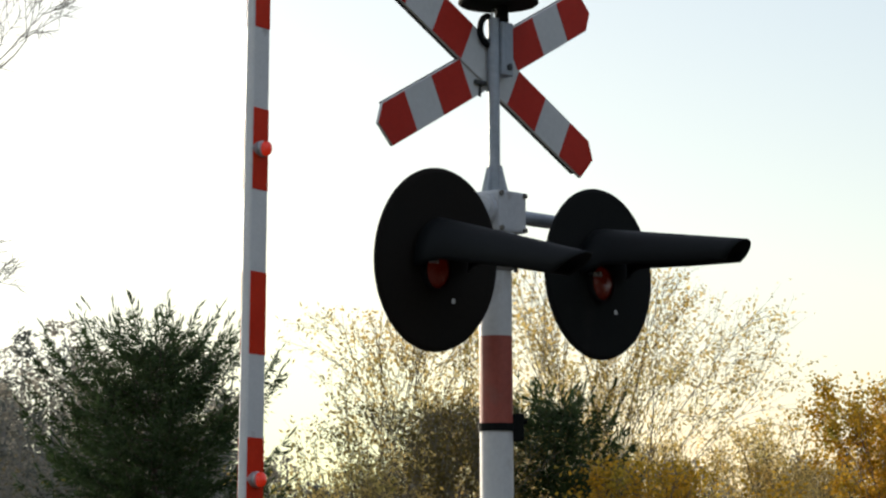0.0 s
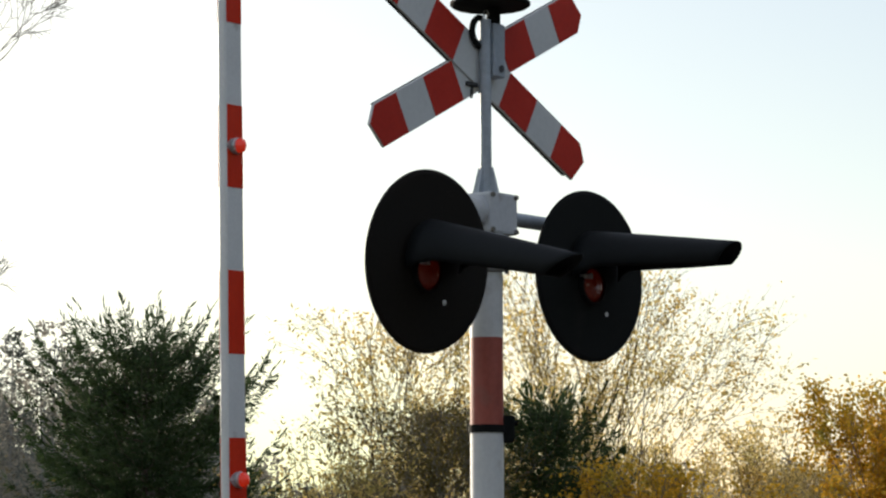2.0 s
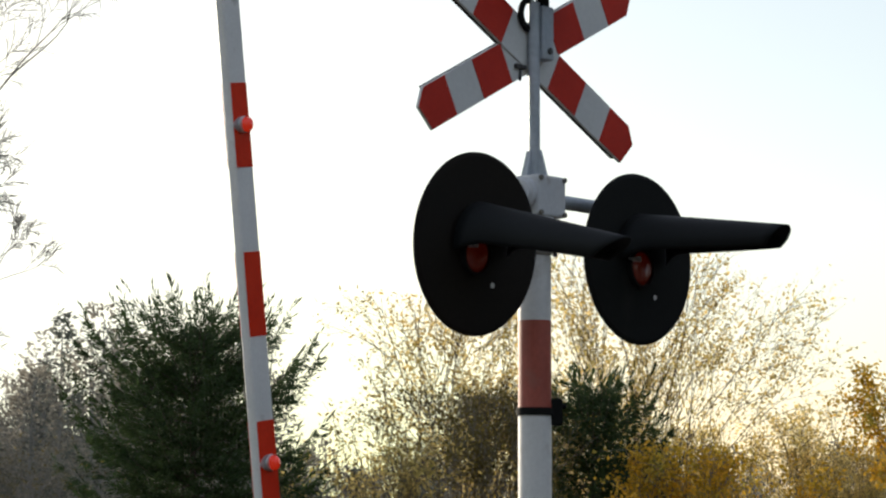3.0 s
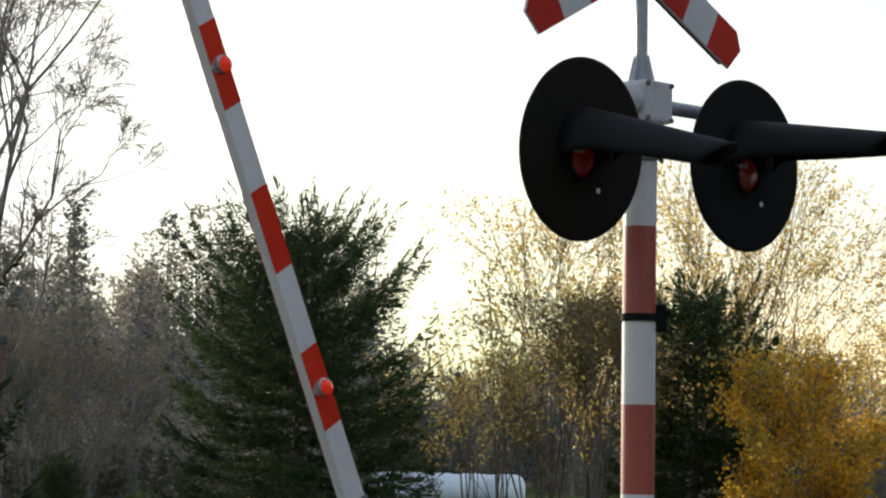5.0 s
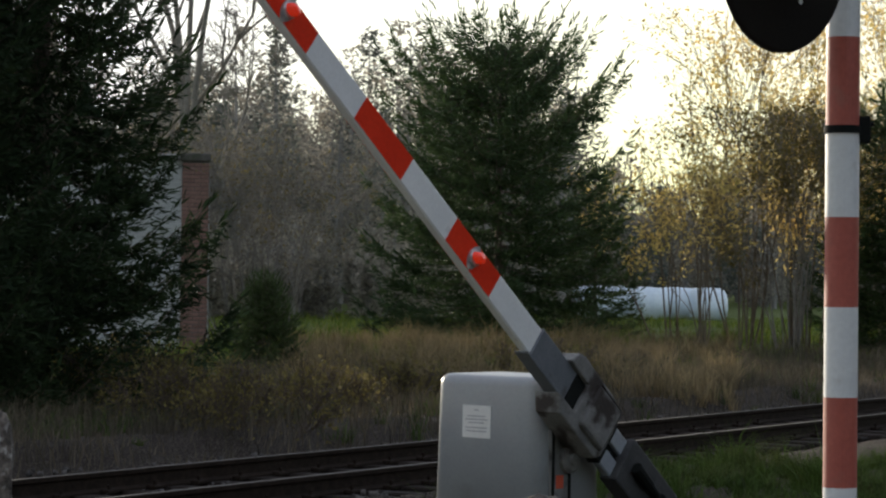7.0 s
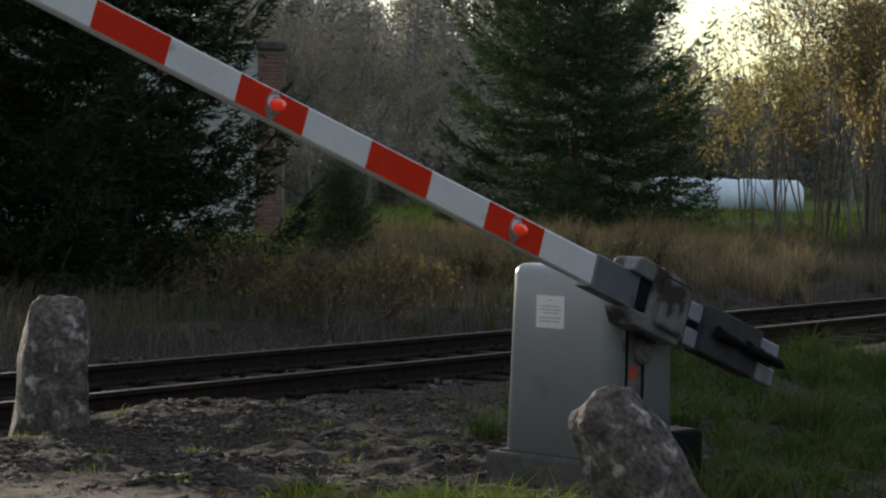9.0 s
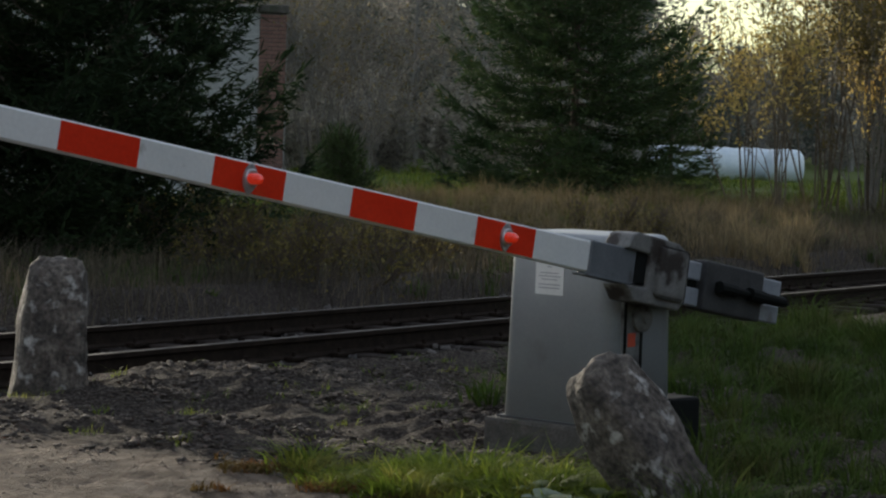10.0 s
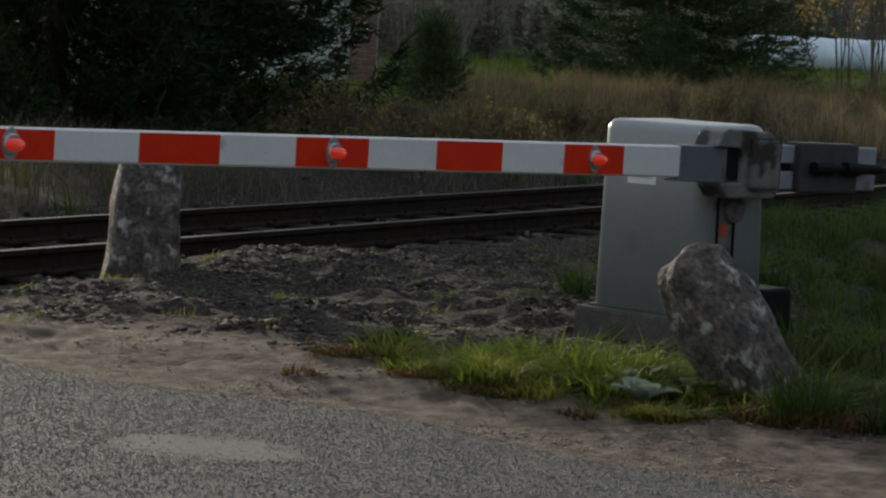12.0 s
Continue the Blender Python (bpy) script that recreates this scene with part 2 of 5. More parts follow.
def raw(name, verts, faces, mats, parent=None, label="", m=None, smooth=False):
    me = bpy.data.meshes.new(name)
    verts, faces = np.asarray(verts, dtype=np.float32), np.asarray(faces, dtype=np.int32)
    k = faces.shape[1]
    me.vertices.add(len(verts))
    me.vertices.foreach_set("co", verts.ravel())
    me.loops.add(faces.size)
    me.loops.foreach_set("vertex_index", faces.ravel())
    me.polygons.add(len(faces))
    me.polygons.foreach_set("loop_start", np.arange(0, faces.size, k, dtype=np.int32))
    me.update(calc_edges=True)
    for q in (mats if isinstance(mats, (list, tuple)) else [mats]):
        me.materials.append(M[q])
    if smooth:
        me.polygons.foreach_set("use_smooth", np.ones(len(faces), dtype=bool))
    ob = new(name, me)
    if parent:
        ob.parent = parent
    if m is not None:
        ob.matrix_basis = m
    if label:
        ob["label"] = label
    return ob


def empty(name, m=None):
    ob = new(name)
    ob.empty_display_size = 0.2
    if m is not None:
        ob.matrix_basis = m
    return ob


def box(bm, x0, x1, y0, y1, z0, z1, bevel=0.0, segments=2):
    r = bmesh.ops.create_cube(bm, size=1.0)
    for v in r["verts"]:
        v.co = Vector((x0 + (v.co.x + 0.5) * (x1 - x0), y0 + (v.co.y + 0.5) * (y1 - y0), z0 + (v.co.z + 0.5) * (z1 - z0)))
    if bevel:
        edges = list({e for v in r["verts"] for e in v.link_edges})
        bmesh.ops.bevel(bm, geom=edges, offset=bevel, segments=segments, profile=0.6, affect="EDGES")
    return bm


def tube(bm, a, b, r0, r1=None, n=16, caps=True):
    a, b = Vector(a), Vector(b)
    r1 = r0 if r1 is None else r1
    m = Matrix.Translation((a + b) / 2) @ (b - a).to_track_quat("Z", "Y").to_matrix().to_4x4()
    bmesh.ops.create_cone(bm, cap_ends=caps, segments=n, radius1=r0, radius2=r1, depth=(b - a).length, matrix=m)
    return bm


def lathe(bm, profile, n=32, m=Matrix.Identity(4)):
    """Turns (radius, height) about z."""
    rings = []
    for r, z in profile:
        rings.append([bm.verts.new(m @ Vector((r * math.cos(2 * math.pi * k / n), r * math.sin(2 * math.pi * k / n), z))) for k in range(n)])
    for p, q in zip(rings, rings[1:]):
        for k in range(n):
            bm.faces.new((p[k], p[(k + 1) % n], q[(k + 1) % n], q[k]))
    for ring in (rings[0], rings[-1]):
        try:
            bm.faces.new(ring)
        except ValueError:
            pass
    return bm


def prism(bm, outline, y0, y1):
    """An (x, z) outline between two y planes."""
    f = [bm.verts.new((x, y0, z)) for x, z in outline]
    g = [bm.verts.new((x, y1, z)) for x, z in outline]
    bm.faces.new(f)
    bm.faces.new(g[::-1])
    for k in range(len(f)):
        j = (k + 1) % len(f)
        bm.faces.new((f[j], f[k], g[k], g[j]))
    bmesh.ops.recalc_face_normals(bm, faces=bm.faces[:])
    return bm


B = bmesh.new


# ---- ground ----
FINE_GRIT = 42000
ROAD_N = Vector((0.48, 0.877))          # from the road's edge to the field side
RAIL_D, RAIL_N = Vector((0.384, 0.9233)), Vector((0.9233, -0.384))
RAIL_FAR = Vector((-3.47, 25.76))


def road_gap(x, y):
    """Metres beyond the road's edge, towards the rails."""
    along = -0.877 * x + 0.48 * y
    return 0.48 * x + 0.877 * y - 8.08 - 0.13 * math.sin(along * 1.1 + 0.6) - 0.07 * math.sin(along * 2.9)


def rail_gap(x, y):
    """Metres from the track's middle, positive towards the road."""
    return (x - RAIL_FAR.x) * RAIL_N.x + (y - RAIL_FAR.y) * RAIL_N.y - 0.75


def smooth(a, b, v):
    t = min(1, max(0, (v - a) / (b - a)))
    return t * t * (3 - 2 * t)


def ground_z(x, y):
    g, r = road_gap(x, y), rail_gap(x, y)
    z = 0.05 * smooth(0, 0.8, g) * (1 - smooth(9, 12, g))
    z += 0.05 * smooth(0.1, 0.8, g) * noise.noise(Vector((x * 1.3, y * 1.3, 0))) * (1 - smooth(30, 60, g))
    near = smooth(0.0, 0.5, g) * (1 - smooth(10, 16, g))
    if near:
        z += near * (0.45 + 0.55 * smooth(0.9, 1.8, g)) * (0.040 * noise.noise(Vector((x * 4.5, y * 4.5, 3))) + 0.026 * noise.noise(Vector((x * 13, y * 13, 5))))
    z -= 0.30 * (1 - (smooth(1.4, 2.7, r) if r > 0 else smooth(1.7, 3.2, -r)))
    z += 0.13 * math.exp(-(((x + 3.9) / 0.8) ** 2 + ((y - 15.6) / 0.7) ** 2))
    z -= 0.12 * smooth(2.6, 5, -r) * (1 - smooth(8, 14, -r))
    z += 0.010 * noise.noise(Vector((x * 0.6, y * 0.6, 9))) * (1 - smooth(-0.2, 0.2, g))
    return z


def ground():
    xs = np.unique(np.round(np.concatenate([np.linspace(-3000, -60, 12), np.linspace(-60, -7, 40), np.arange(-7, 3.5, 0.06), np.linspace(3.5, 60, 40), np.linspace(60, 3000, 12)]), 3))
    ys = np.unique(np.round(np.concatenate([np.linspace(-3000, -40, 8), np.linspace(-40, 7.5, 24), np.arange(7.5, 18, 0.06), np.arange(18, 36, 0.35), np.linspace(36, 130, 60), np.linspace(130, 3000, 14)]), 3))
    verts = [(x, y, ground_z(x, y)) for y in ys for x in xs]
    nx = len(xs)
    faces = [(j * nx + i, j * nx + i + 1, (j + 1) * nx + i + 1, (j + 1) * nx + i) for j in range(len(ys) - 1) for i in range(nx - 1)]
    ob = raw("ground", verts, faces, "ground", smooth=True)
    tagged(ob, "sandy verge, dark soil and grass beside the track", "ground", kind="structure")
    return ob


def ground_material():
    m = bpy.data.materials.new("verge soil, sand and field")
    m.use_nodes = True
    n, l = m.node_tree.nodes, m.node_tree.links
    bsdf = n["Principled BSDF"]
    tc = n.new("ShaderNodeTexCoord")

    def nz(scale, detail=8, rough=0.6):
        q = n.new("ShaderNodeTexNoise")
        q.inputs["Scale"].default_value, q.inputs["Detail"].default_value, q.inputs["Roughness"].default_value = scale, detail, rough
        l.new(tc.outputs["Object"], q.inputs["Vector"])
        return q.outputs["Fac"]

    def ramp(fac, *stops):
        r = n.new("ShaderNodeValToRGB")
        el = r.color_ramp.elements
        while len(el) < len(stops):
            el.new(0.5)
        for e, (p, c) in zip(el, stops):
            e.position, e.color = p, (*c, 1)
        l.new(fac, r.inputs[0])
        return r.outputs[0]

    def dot(vec, off, noise_out, amount):
        d = n.new("ShaderNodeVectorMath")
        d.operation = "DOT_PRODUCT"
        l.new(tc.outputs["Object"], d.inputs[0])
        d.inputs[1].default_value = vec
        s = n.new("ShaderNodeMath")
        s.operation = "MULTIPLY_ADD"
        l.new(noise_out, s.inputs[0])
        s.inputs[1].default_value = amount
        l.new(d.outputs["Value"], s.inputs[2])
        a = n.new("ShaderNodeMath")
        a.operation = "SUBTRACT"
        l.new(s.outputs[0], a.inputs[0])
        a.inputs[1].default_value = off + amount * 0.5
        return a.outputs[0]

    def step(v, a, b):
        r = n.new("ShaderNodeMapRange")
        r.interpolation_type = "SMOOTHSTEP"
        r.inputs["From Min"].default_value, r.inputs["From Max"].default_value = a, b
        l.new(v, r.inputs["Value"])
        return r.outputs[0]

    def mix(f, c1, c2):
        q = n.new("ShaderNodeMixRGB")
        for s, v in zip(q.inputs, (f, c1, c2)):
            l.new(v, s)
        return q.outputs[0]

    fine, mid, big = nz(45), nz(9), nz(1.2)
    grit = nz(160, 3)
    sand = ramp(mid, (0.34, (0.085, 0.064, 0.047)), (0.5, (0.17, 0.133, 0.10)), (0.66, (0.27, 0.217, 0.165)))
    soil = ramp(fine, (0.38, (0.012, 0.009, 0.007)), (0.51, (0.040, 0.031, 0.024)), (0.64, (0.125, 0.104, 0.086)))
    field = ramp(mid, (0.3, (0.05, 0.075, 0.018)), (0.6, (0.11, 0.14, 0.035)), (0.75, (0.17, 0.16, 0.06)))
    gap = dot((0.48, 0.877, 0), 8.08, big, 1.6)
    gap_fine = dot((0.48, 0.877, 0), 8.08, mid, 1.4)
    rail = dot((-RAIL_N.x, -RAIL_N.y, 0), -(RAIL_FAR.x * RAIL_N.x + RAIL_FAR.y * RAIL_N.y), mid, 1.0)
    c = mix(step(gap_fine, 0.9, 1.5), sand, soil)
    c = mix(step(rail, 4.0, 6.0), c, field)
    l.new(c, bsdf.inputs["Base Color"])
    bsdf.inputs["Roughness"].default_value = 0.95
    bsdf.inputs["Specular IOR Level"].default_value = 0.15
    add = n.new("ShaderNodeMath")
    add.operation = "MULTIPLY_ADD"
    l.new(grit, add.inputs[0])
    add.inputs[1].default_value = 0.35
    l.new(fine, add.inputs[2])
    bp = n.new("ShaderNodeBump")
    bp.inputs["Strength"].default_value, bp.inputs["Distance"].default_value = 0.9, 0.03
    l.new(add.outputs[0], bp.inputs["Height"])
    l.new(bp.outputs[0], bsdf.inputs["Normal"])
    return m


M["ground"] = ground_material()
M["asphalt"] = material("worn asphalt", [(0.070, 0.065, 0.058), (0.104, 0.096, 0.086)], 1.5, rough=0.85, bump=1.0, bump_scale=80, fine=0.4, stains=(0.13, 0.108, 0.085), stain_scale=1.1, stain_cut=(0.60, 0.78))
M["sand_patch"] = material("dried mud", [(0.10, 0.092, 0.08), (0.135, 0.123, 0.107)], 8, rough=0.9, bump=0.2, fine=0.1)
ground()


def road():
    """The asphalt sheet, with a ragged edge where sand has washed over it."""
    d = Vector((-0.877, 0.48))
    bm = B()
    steps = np.concatenate([np.linspace(-400, -14, 20), np.arange(-14, 26, 0.12), np.linspace(26, 400, 20)])
    prev = None
    for s in steps:
        wob = 0.13 * math.sin(s * 1.1 + 0.6) + 0.07 * math.sin(s * 2.9) + 0.05 * noise.noise(Vector((s * 4, 0, 0)))
        row = []
        for w in (8.08 + wob, 7.9 + wob, 6.5, 4.6, 2.2):
            p = ROAD_N * w + d * s
            row.append(bm.verts.new((p.x, p.y, 0.026 if w < 8 + wob else -0.02)))
        if prev:
            for k in range(4):
                bm.faces.new((prev[k], row[k], row[k + 1], prev[k + 1]))
        prev = row
    bmesh.ops.recalc_face_normals(bm, faces=bm.faces[:])
    ob = link("road", bm, "asphalt")
    return tagged(ob, "coarse grey worn asphalt road with a sandy edge", "road", kind="structure")


road()


def puddle():
    bm = B()
    c = bm.verts.new((-2.60, 9.38, 0.0275))
    ring = []
    for k in range(40):
        a = 2 * math.pi * k / 40
        r = 0.85 + 0.45 * noise.noise(Vector((math.cos(a) * 1.6, math.sin(a) * 1.6, 4))) + 0.12 * noise.noise(Vector((math.cos(a) * 6, math.sin(a) * 6, 4)))
        ring.append(bm.verts.new((-2.60 + 0.40 * r * math.cos(a), 9.38 + 0.26 * r * math.sin(a) - 0.25 * math.cos(a) * 0.3, 0.0265)))
    for k in range(40):
        bm.faces.new((c, ring[k], ring[(k + 1) % 40]))
    tagged(link("dried_puddle", bm, "sand_patch"), "pale dried mud patch on the asphalt", "mud patch", kind="structure")


puddle()


def aggregate():
    """The coarse chippings that stand out of the worn asphalt."""
    rng = np.random.default_rng(4)
    base = np.array([(1, 0, 0), (-0.5, 0.87, 0), (-0.5, -0.87, 0), (0, 0, 1)], dtype=float)
    tri = np.array([(0, 1, 3), (1, 2, 3), (2, 0, 3)])
    V, F, k = [], [], 0
    while k < FINE_GRIT:
        x, y = rng.uniform(-4.6, 0.6), rng.uniform(7.6, 11.6)
        if road_gap(x, y) > -0.12 or (((x + 2.60) / 0.36) ** 2 + ((y - 9.38) / 0.26) ** 2 < 1 and rng.uniform() < 0.85):
            continue
        r = rng.uniform(0.003, 0.0062)
        a = rng.uniform(0, 6.3)
        c, s = math.cos(a), math.sin(a)
        v = base * rng.uniform(0.7, 1.3, (4, 1)) * (r, r, r * 0.8)
        v = np.stack([v[:, 0] * c - v[:, 1] * s, v[:, 0] * s + v[:, 1] * c, v[:, 2]], 1)
        V.append(v + (x, y, 0.0262))
        F.append(tri + k * 4)
        k += 1
    tagged(raw("asphalt_chippings", np.vstack(V), np.vstack(F), "chipping"), "coarse grey stone chippings in the worn asphalt", "asphalt", kind="stuff")


M["chipping"] = material("grey asphalt chippings", [(0.075, 0.070, 0.064), (0.14, 0.13, 0.118)], 6, rough=0.8, bump=0, fine=0, per_island=0.5)
aggregate()


# ---- railway ----
def track():
    base = empty("railway_track", pose(RAIL_FAR.x, RAIL_FAR.y, 0, 0, 0, math.degrees(math.atan2(RAIL_D.y, RAIL_D.x))))
    tagged(base, "single railway track with rusty rails on dark sleepers", "railway track", kind="structure")
    prof = [(-0.065, -0.165), (0.065, -0.165), (0.065, -0.15), (0.012, -0.13), (0.010, -0.045), (0.036, -0.035), (0.036, -0.006), (0.030, 0.0), (-0.030, 0.0), (-0.036, -0.006), (-0.036, -0.035), (-0.010, -0.045), (-0.012, -0.13), (-0.065, -0.15)]
    for off in (0.0, -1.5):
        bm = B()
        f = [bm.verts.new((-60, off + y, z)) for y, z in prof]
        g = [bm.verts.new((160, off + y, z)) for y, z in prof]
        for k in range(len(f)):
            j = (k + 1) % len(f)
            face = bm.faces.new((f[k], f[j], g[j], g[k]))
            face.material_index = 1 if k == 7 else 0
        bmesh.ops.recalc_face_normals(bm, faces=bm.faces[:])
        part("rail", bm, ["rail_side", "rail_top"], base)
    shared = None
    for k in range(90):
        x = -14 + k * 0.62
        if shared is None:
            bm = B()
            box(bm, -0.12, 0.12, -1.3, 1.3, -0.2, 0.0, 0.015, 1)
            s = part("sleeper", bm, "sleeper", base)
            shared = s.data
        else:
            s = new("sleeper", shared)
            s.parent = base
        s.matrix_basis = pose(x, -0.75, -0.166, 0, 0, random.uniform(-1.5, 1.5))
    for off in (0.0, -1.5):
        shared = None
        for k in range(30):
            if shared is None:
                bm = B()
                for sgn in (-1, 1):
                    box(bm, -0.07, 0.07, sgn * 0.1 - 0.045, sgn * 0.1 + 0.045, -0.17, -0.135, 0.008, 1)
                    tube(bm, (0, sgn * 0.1, -0.135), (0, sgn * 0.1, -0.10), 0.017, n=6)
                s = part("rail_clip", bm, "rail_side", base)
                shared = s.data
            else:
                s = new("rail_clip", shared)
                s.parent = base
            s.matrix_basis = pose(-10 + k * 0.62, off, 0)


track()


def ballast():
    rng = np.random.default_rng(5)
    base = np.array([(1, 0, 0), (-1, 0, 0), (0, 1, 0), (0, -1, 0), (0, 0, 1), (0, 0, -1)], dtype=float)
    tri = np.array([(0, 2, 4), (2, 1, 4), (1, 3, 4), (3, 0, 4), (2, 0, 5), (1, 2, 5), (3, 1, 5), (0, 3, 5)])
    V, F = [], []
    k = 0
    while k < 9000:
        s = rng.uniform(-13, 20)
        w = rng.normal(-0.75, 1.3)
        if abs(w + 0.75) > 2.3:
            continue
        p = RAIL_FAR + RAIL_D * s - RAIL_N * w
        r = rng.uniform(0.018, 0.05)
        if abs(w) < 0.06 or abs(w + 1.5) < 0.06:
            continue
        v = base * rng.uniform(0.6, 1.25, (6, 1)) * r
        q = rng.normal(size=(3, 3))
        q, _ = np.linalg.qr(q)
        z = ground_z(p.x, p.y) + r * 0.3 + (0.02 if abs(w + 0.75) < 1.3 else 0.0)
        V.append(v @ q + (p.x, p.y, z))
        F.append(tri + k * 6)
        k += 1
    ob = raw("ballast", np.vstack(V), np.vstack(F), "ballast")
    tagged(ob, "loose grey ballast stones along the railway track", "ballast", kind="stuff")


ballast()


def clods():
    """Loose clods, pebbles and litter on the trodden verge."""
    rng = np.random.default_rng(6)
    base = np.array([(1, 0, 0), (-1, 0, 0), (0, 1, 0), (0, -1, 0), (0, 0, 1), (0, 0, -1)], dtype=float)
    tri = np.array([(0, 2, 4), (2, 1, 4), (1, 3, 4), (3, 0, 4), (2, 0, 5), (1, 2, 5), (3, 1, 5), (0, 3, 5)])
    for name, label, mat, n, lo, hi, g0, g1 in (("soil_clod_scatter", "dark soil clods and litter on the verge", "clod", 10000, 0.006, 0.034, 1.0, 7.5), ("pebble_scatter", "sandy pebbles along the road edge", "pebble", 4200, 0.004, 0.013, -0.15, 1.5)):
        V, F, k = [], [], 0
        while k < n:
            x, y = rng.uniform(-6.5, 0.2), rng.uniform(9.3, 20)
            g = road_gap(x, y)
            if not g0 < g < g1 or rail_gap(x, y) < 1.9 or noise.noise(Vector((x * 1.7, y * 1.7, 20))) < rng.uniform(-0.15, 0.45):
                continue
            r = rng.uniform(lo, hi) * rng.uniform(0.5, 1.0)
            v = base * rng.uniform(0.5, 1.3, (6, 1)) * r * (1.3, 1, 0.6)
            q, _ = np.linalg.qr(rng.normal(size=(3, 3)))
            V.append((v @ q) * (1.2, 1.2, 0.55) + (x, y, ground_z(x, y) + r * 0.12))
            F.append(tri + k * 6)
            k += 1
        tagged(raw(name, np.vstack(V), np.vstack(F), mat), label, "soil", kind="stuff")


M["clod"] = material("dark soil clods", [(0.055, 0.044, 0.035), (0.12, 0.098, 0.080)], 5, rough=0.95, bump=0.5, fine=0.3, per_island=0.6)
M["pebble"] = material("sandy pebbles", [(0.17, 0.135, 0.105), (0.30, 0.245, 0.19)], 5, rough=0.95, bump=0.3, fine=0.3, per_island=0.4)
clods()

# ---- signal ----
SIG = (0.179, 9.098)
SIG_TURN = math.degrees(math.atan2(0.755, 0.656))     # local x along the two discs, local -y towards the traffic


def signal():
    base = empty("crossing_signal", Matrix.Translation((SIG[0] + 0.013, SIG[1], ground_z(*SIG) - 0.02)) @ Matrix.Rotation(radians(-0.34), 4, "Y") @ pose(0, 0, 0, 0, 0, SIG_TURN))
    tagged(base, "red and white banded crossing signal post with cross and two lamps", "railway signal")
    z0 = ground_z(*SIG) - 0.02
    H = lambda z: z - z0
    R = 0.056
    # banded post
    cuts = [0.0] + [H(2.441 - 0.2985 * k) for k in range(8, -1, -1) if H(2.441 - 0.2985 * k) > 0.05] + [H(2.66)]
    n = len(cuts) - 1
    for k in range(n):
        bm = B()
        tube(bm, (0, 0, cuts[k]), (0, 0, cuts[k + 1]), R, n=28)
        white = (n - 1 - k) % 2 == 0
        part("pole_band", bm, "pole_white" if white else "pole_red", base, "white painted band" if white else "faded red painted band", smooth=False)
    # clamp with its bracket
    bm = B()
    zc = H(2.135)
    lathe(bm, [(R + 0.001, zc - 0.013), (R + 0.006, zc - 0.013), (R + 0.006, zc + 0.013), (R + 0.001, zc + 0.013)], 28)
    a = radians(-38)
    m = Matrix.Rotation(a, 4, "Z")
    b2 = B()
    box(b2, R - 0.01, R + 0.035, -0.022, 0.022, zc - 0.045, zc + 0.045, 0.004, 1)
    tube(b2, (R + 0.03, 0, zc + 0.02), (R + 0.05, 0, zc + 0.02), 0.008, n=6)
    bmesh.ops.transform(b2, matrix=m, verts=b2.verts[:])
    me = bpy.data.meshes.new("tmp")
    b2.to_mesh(me)
    b2.free()
    bm.from_mesh(me)
    part("clamp", bm, "black", base, "rusty black clamp with bracket")
    # junction box on the post's head
    bm = B()
    box(bm, -0.062, 0.085, -0.07, 0.05, H(2.79), H(2.93), 0.010, 2)
    part("junction_box", bm, "light_grey", base, "pale grey cast junction box")
    bm = B()
    lathe(bm, [(0.055, 0), (0.055, 0.02), (0.045, 0.024), (0.045, 0.03), (0.02, 0.032)], 24, Matrix.Translation((-0.062, -0.01, H(2.865))) @ Matrix.Rotation(-math.pi / 2, 4, "Y"))
    part("box_cover", bm, "light_grey", base, "round screwed cover")
    for sx, sz in ((-0.05, 2.80), (0.073, 2.80), (0.073, 2.918), (-0.05, 2.918)):
        bm = B()
        tube(bm, (sx, -0.078, H(sz)), (sx, -0.068, H(sz)), 0.009, n=6)
        part("bolt", bm, "brass", base)
    bm = B()
    lathe(bm, [(R + 0.001, H(2.665)), (R + 0.022, H(2.67)), (R + 0.022, H(2.69)), (R + 0.012, H(2.70)), (R + 0.012, H(2.79))], 28)
    part("collar", bm, "light_grey", base, "pale grey collar")
    for a in (20, 110, 200, 290):
        bm = B()
        tube(bm, (math.cos(radians(a)) * (R + 0.018), math.sin(radians(a)) * (R + 0.018), H(2.655)), (math.cos(radians(a)) * (R + 0.018), math.sin(radians(a)) * (R + 0.018), H(2.715)), 0.008, n=6)
        part("collar_bolt", bm, "iron", base)
    # upper tube with fins
    tx, ty = 0.0, 0.0
    bm = B()
    tube(bm, (tx, ty, H(2.92)), (tx, ty, H(3.53)), 0.020, n=20)
    part("upper_tube", bm, "galv", base, "slim blue-grey tube")
    for a in (0, 90, 180, 270):
        bm = B()
        prism(bm, [(0.019, H(2.93)), (0.052, H(2.93)), (0.028, H(3.02)), (0.019, H(3.02))], -0.004, 0.004)
        bmesh.ops.transform(bm, matrix=Matrix.Rotation(radians(a + 8), 4, "Z"), verts=bm.verts[:])
        part("fin", bm, "galv", base)
    # plate that carries the bell
    bm = B()
    box(bm, 0.016, 0.075, -0.028, 0.022, H(3.335), H(3.52), 0.004, 1)
    part("bell_plate", bm, "galv", base, "folded steel plate")
    bm = B()
    tube(bm, (0.05, -0.034, H(3.365)), (0.05, -0.026, H(3.365)), 0.012, n=6)
    part("bolt", bm, "iron", base)
    bm = B()
    tube(bm, (0.045, 0.0, H(3.50)), (0.045, 0.0, H(3.60)), 0.024, n=16)
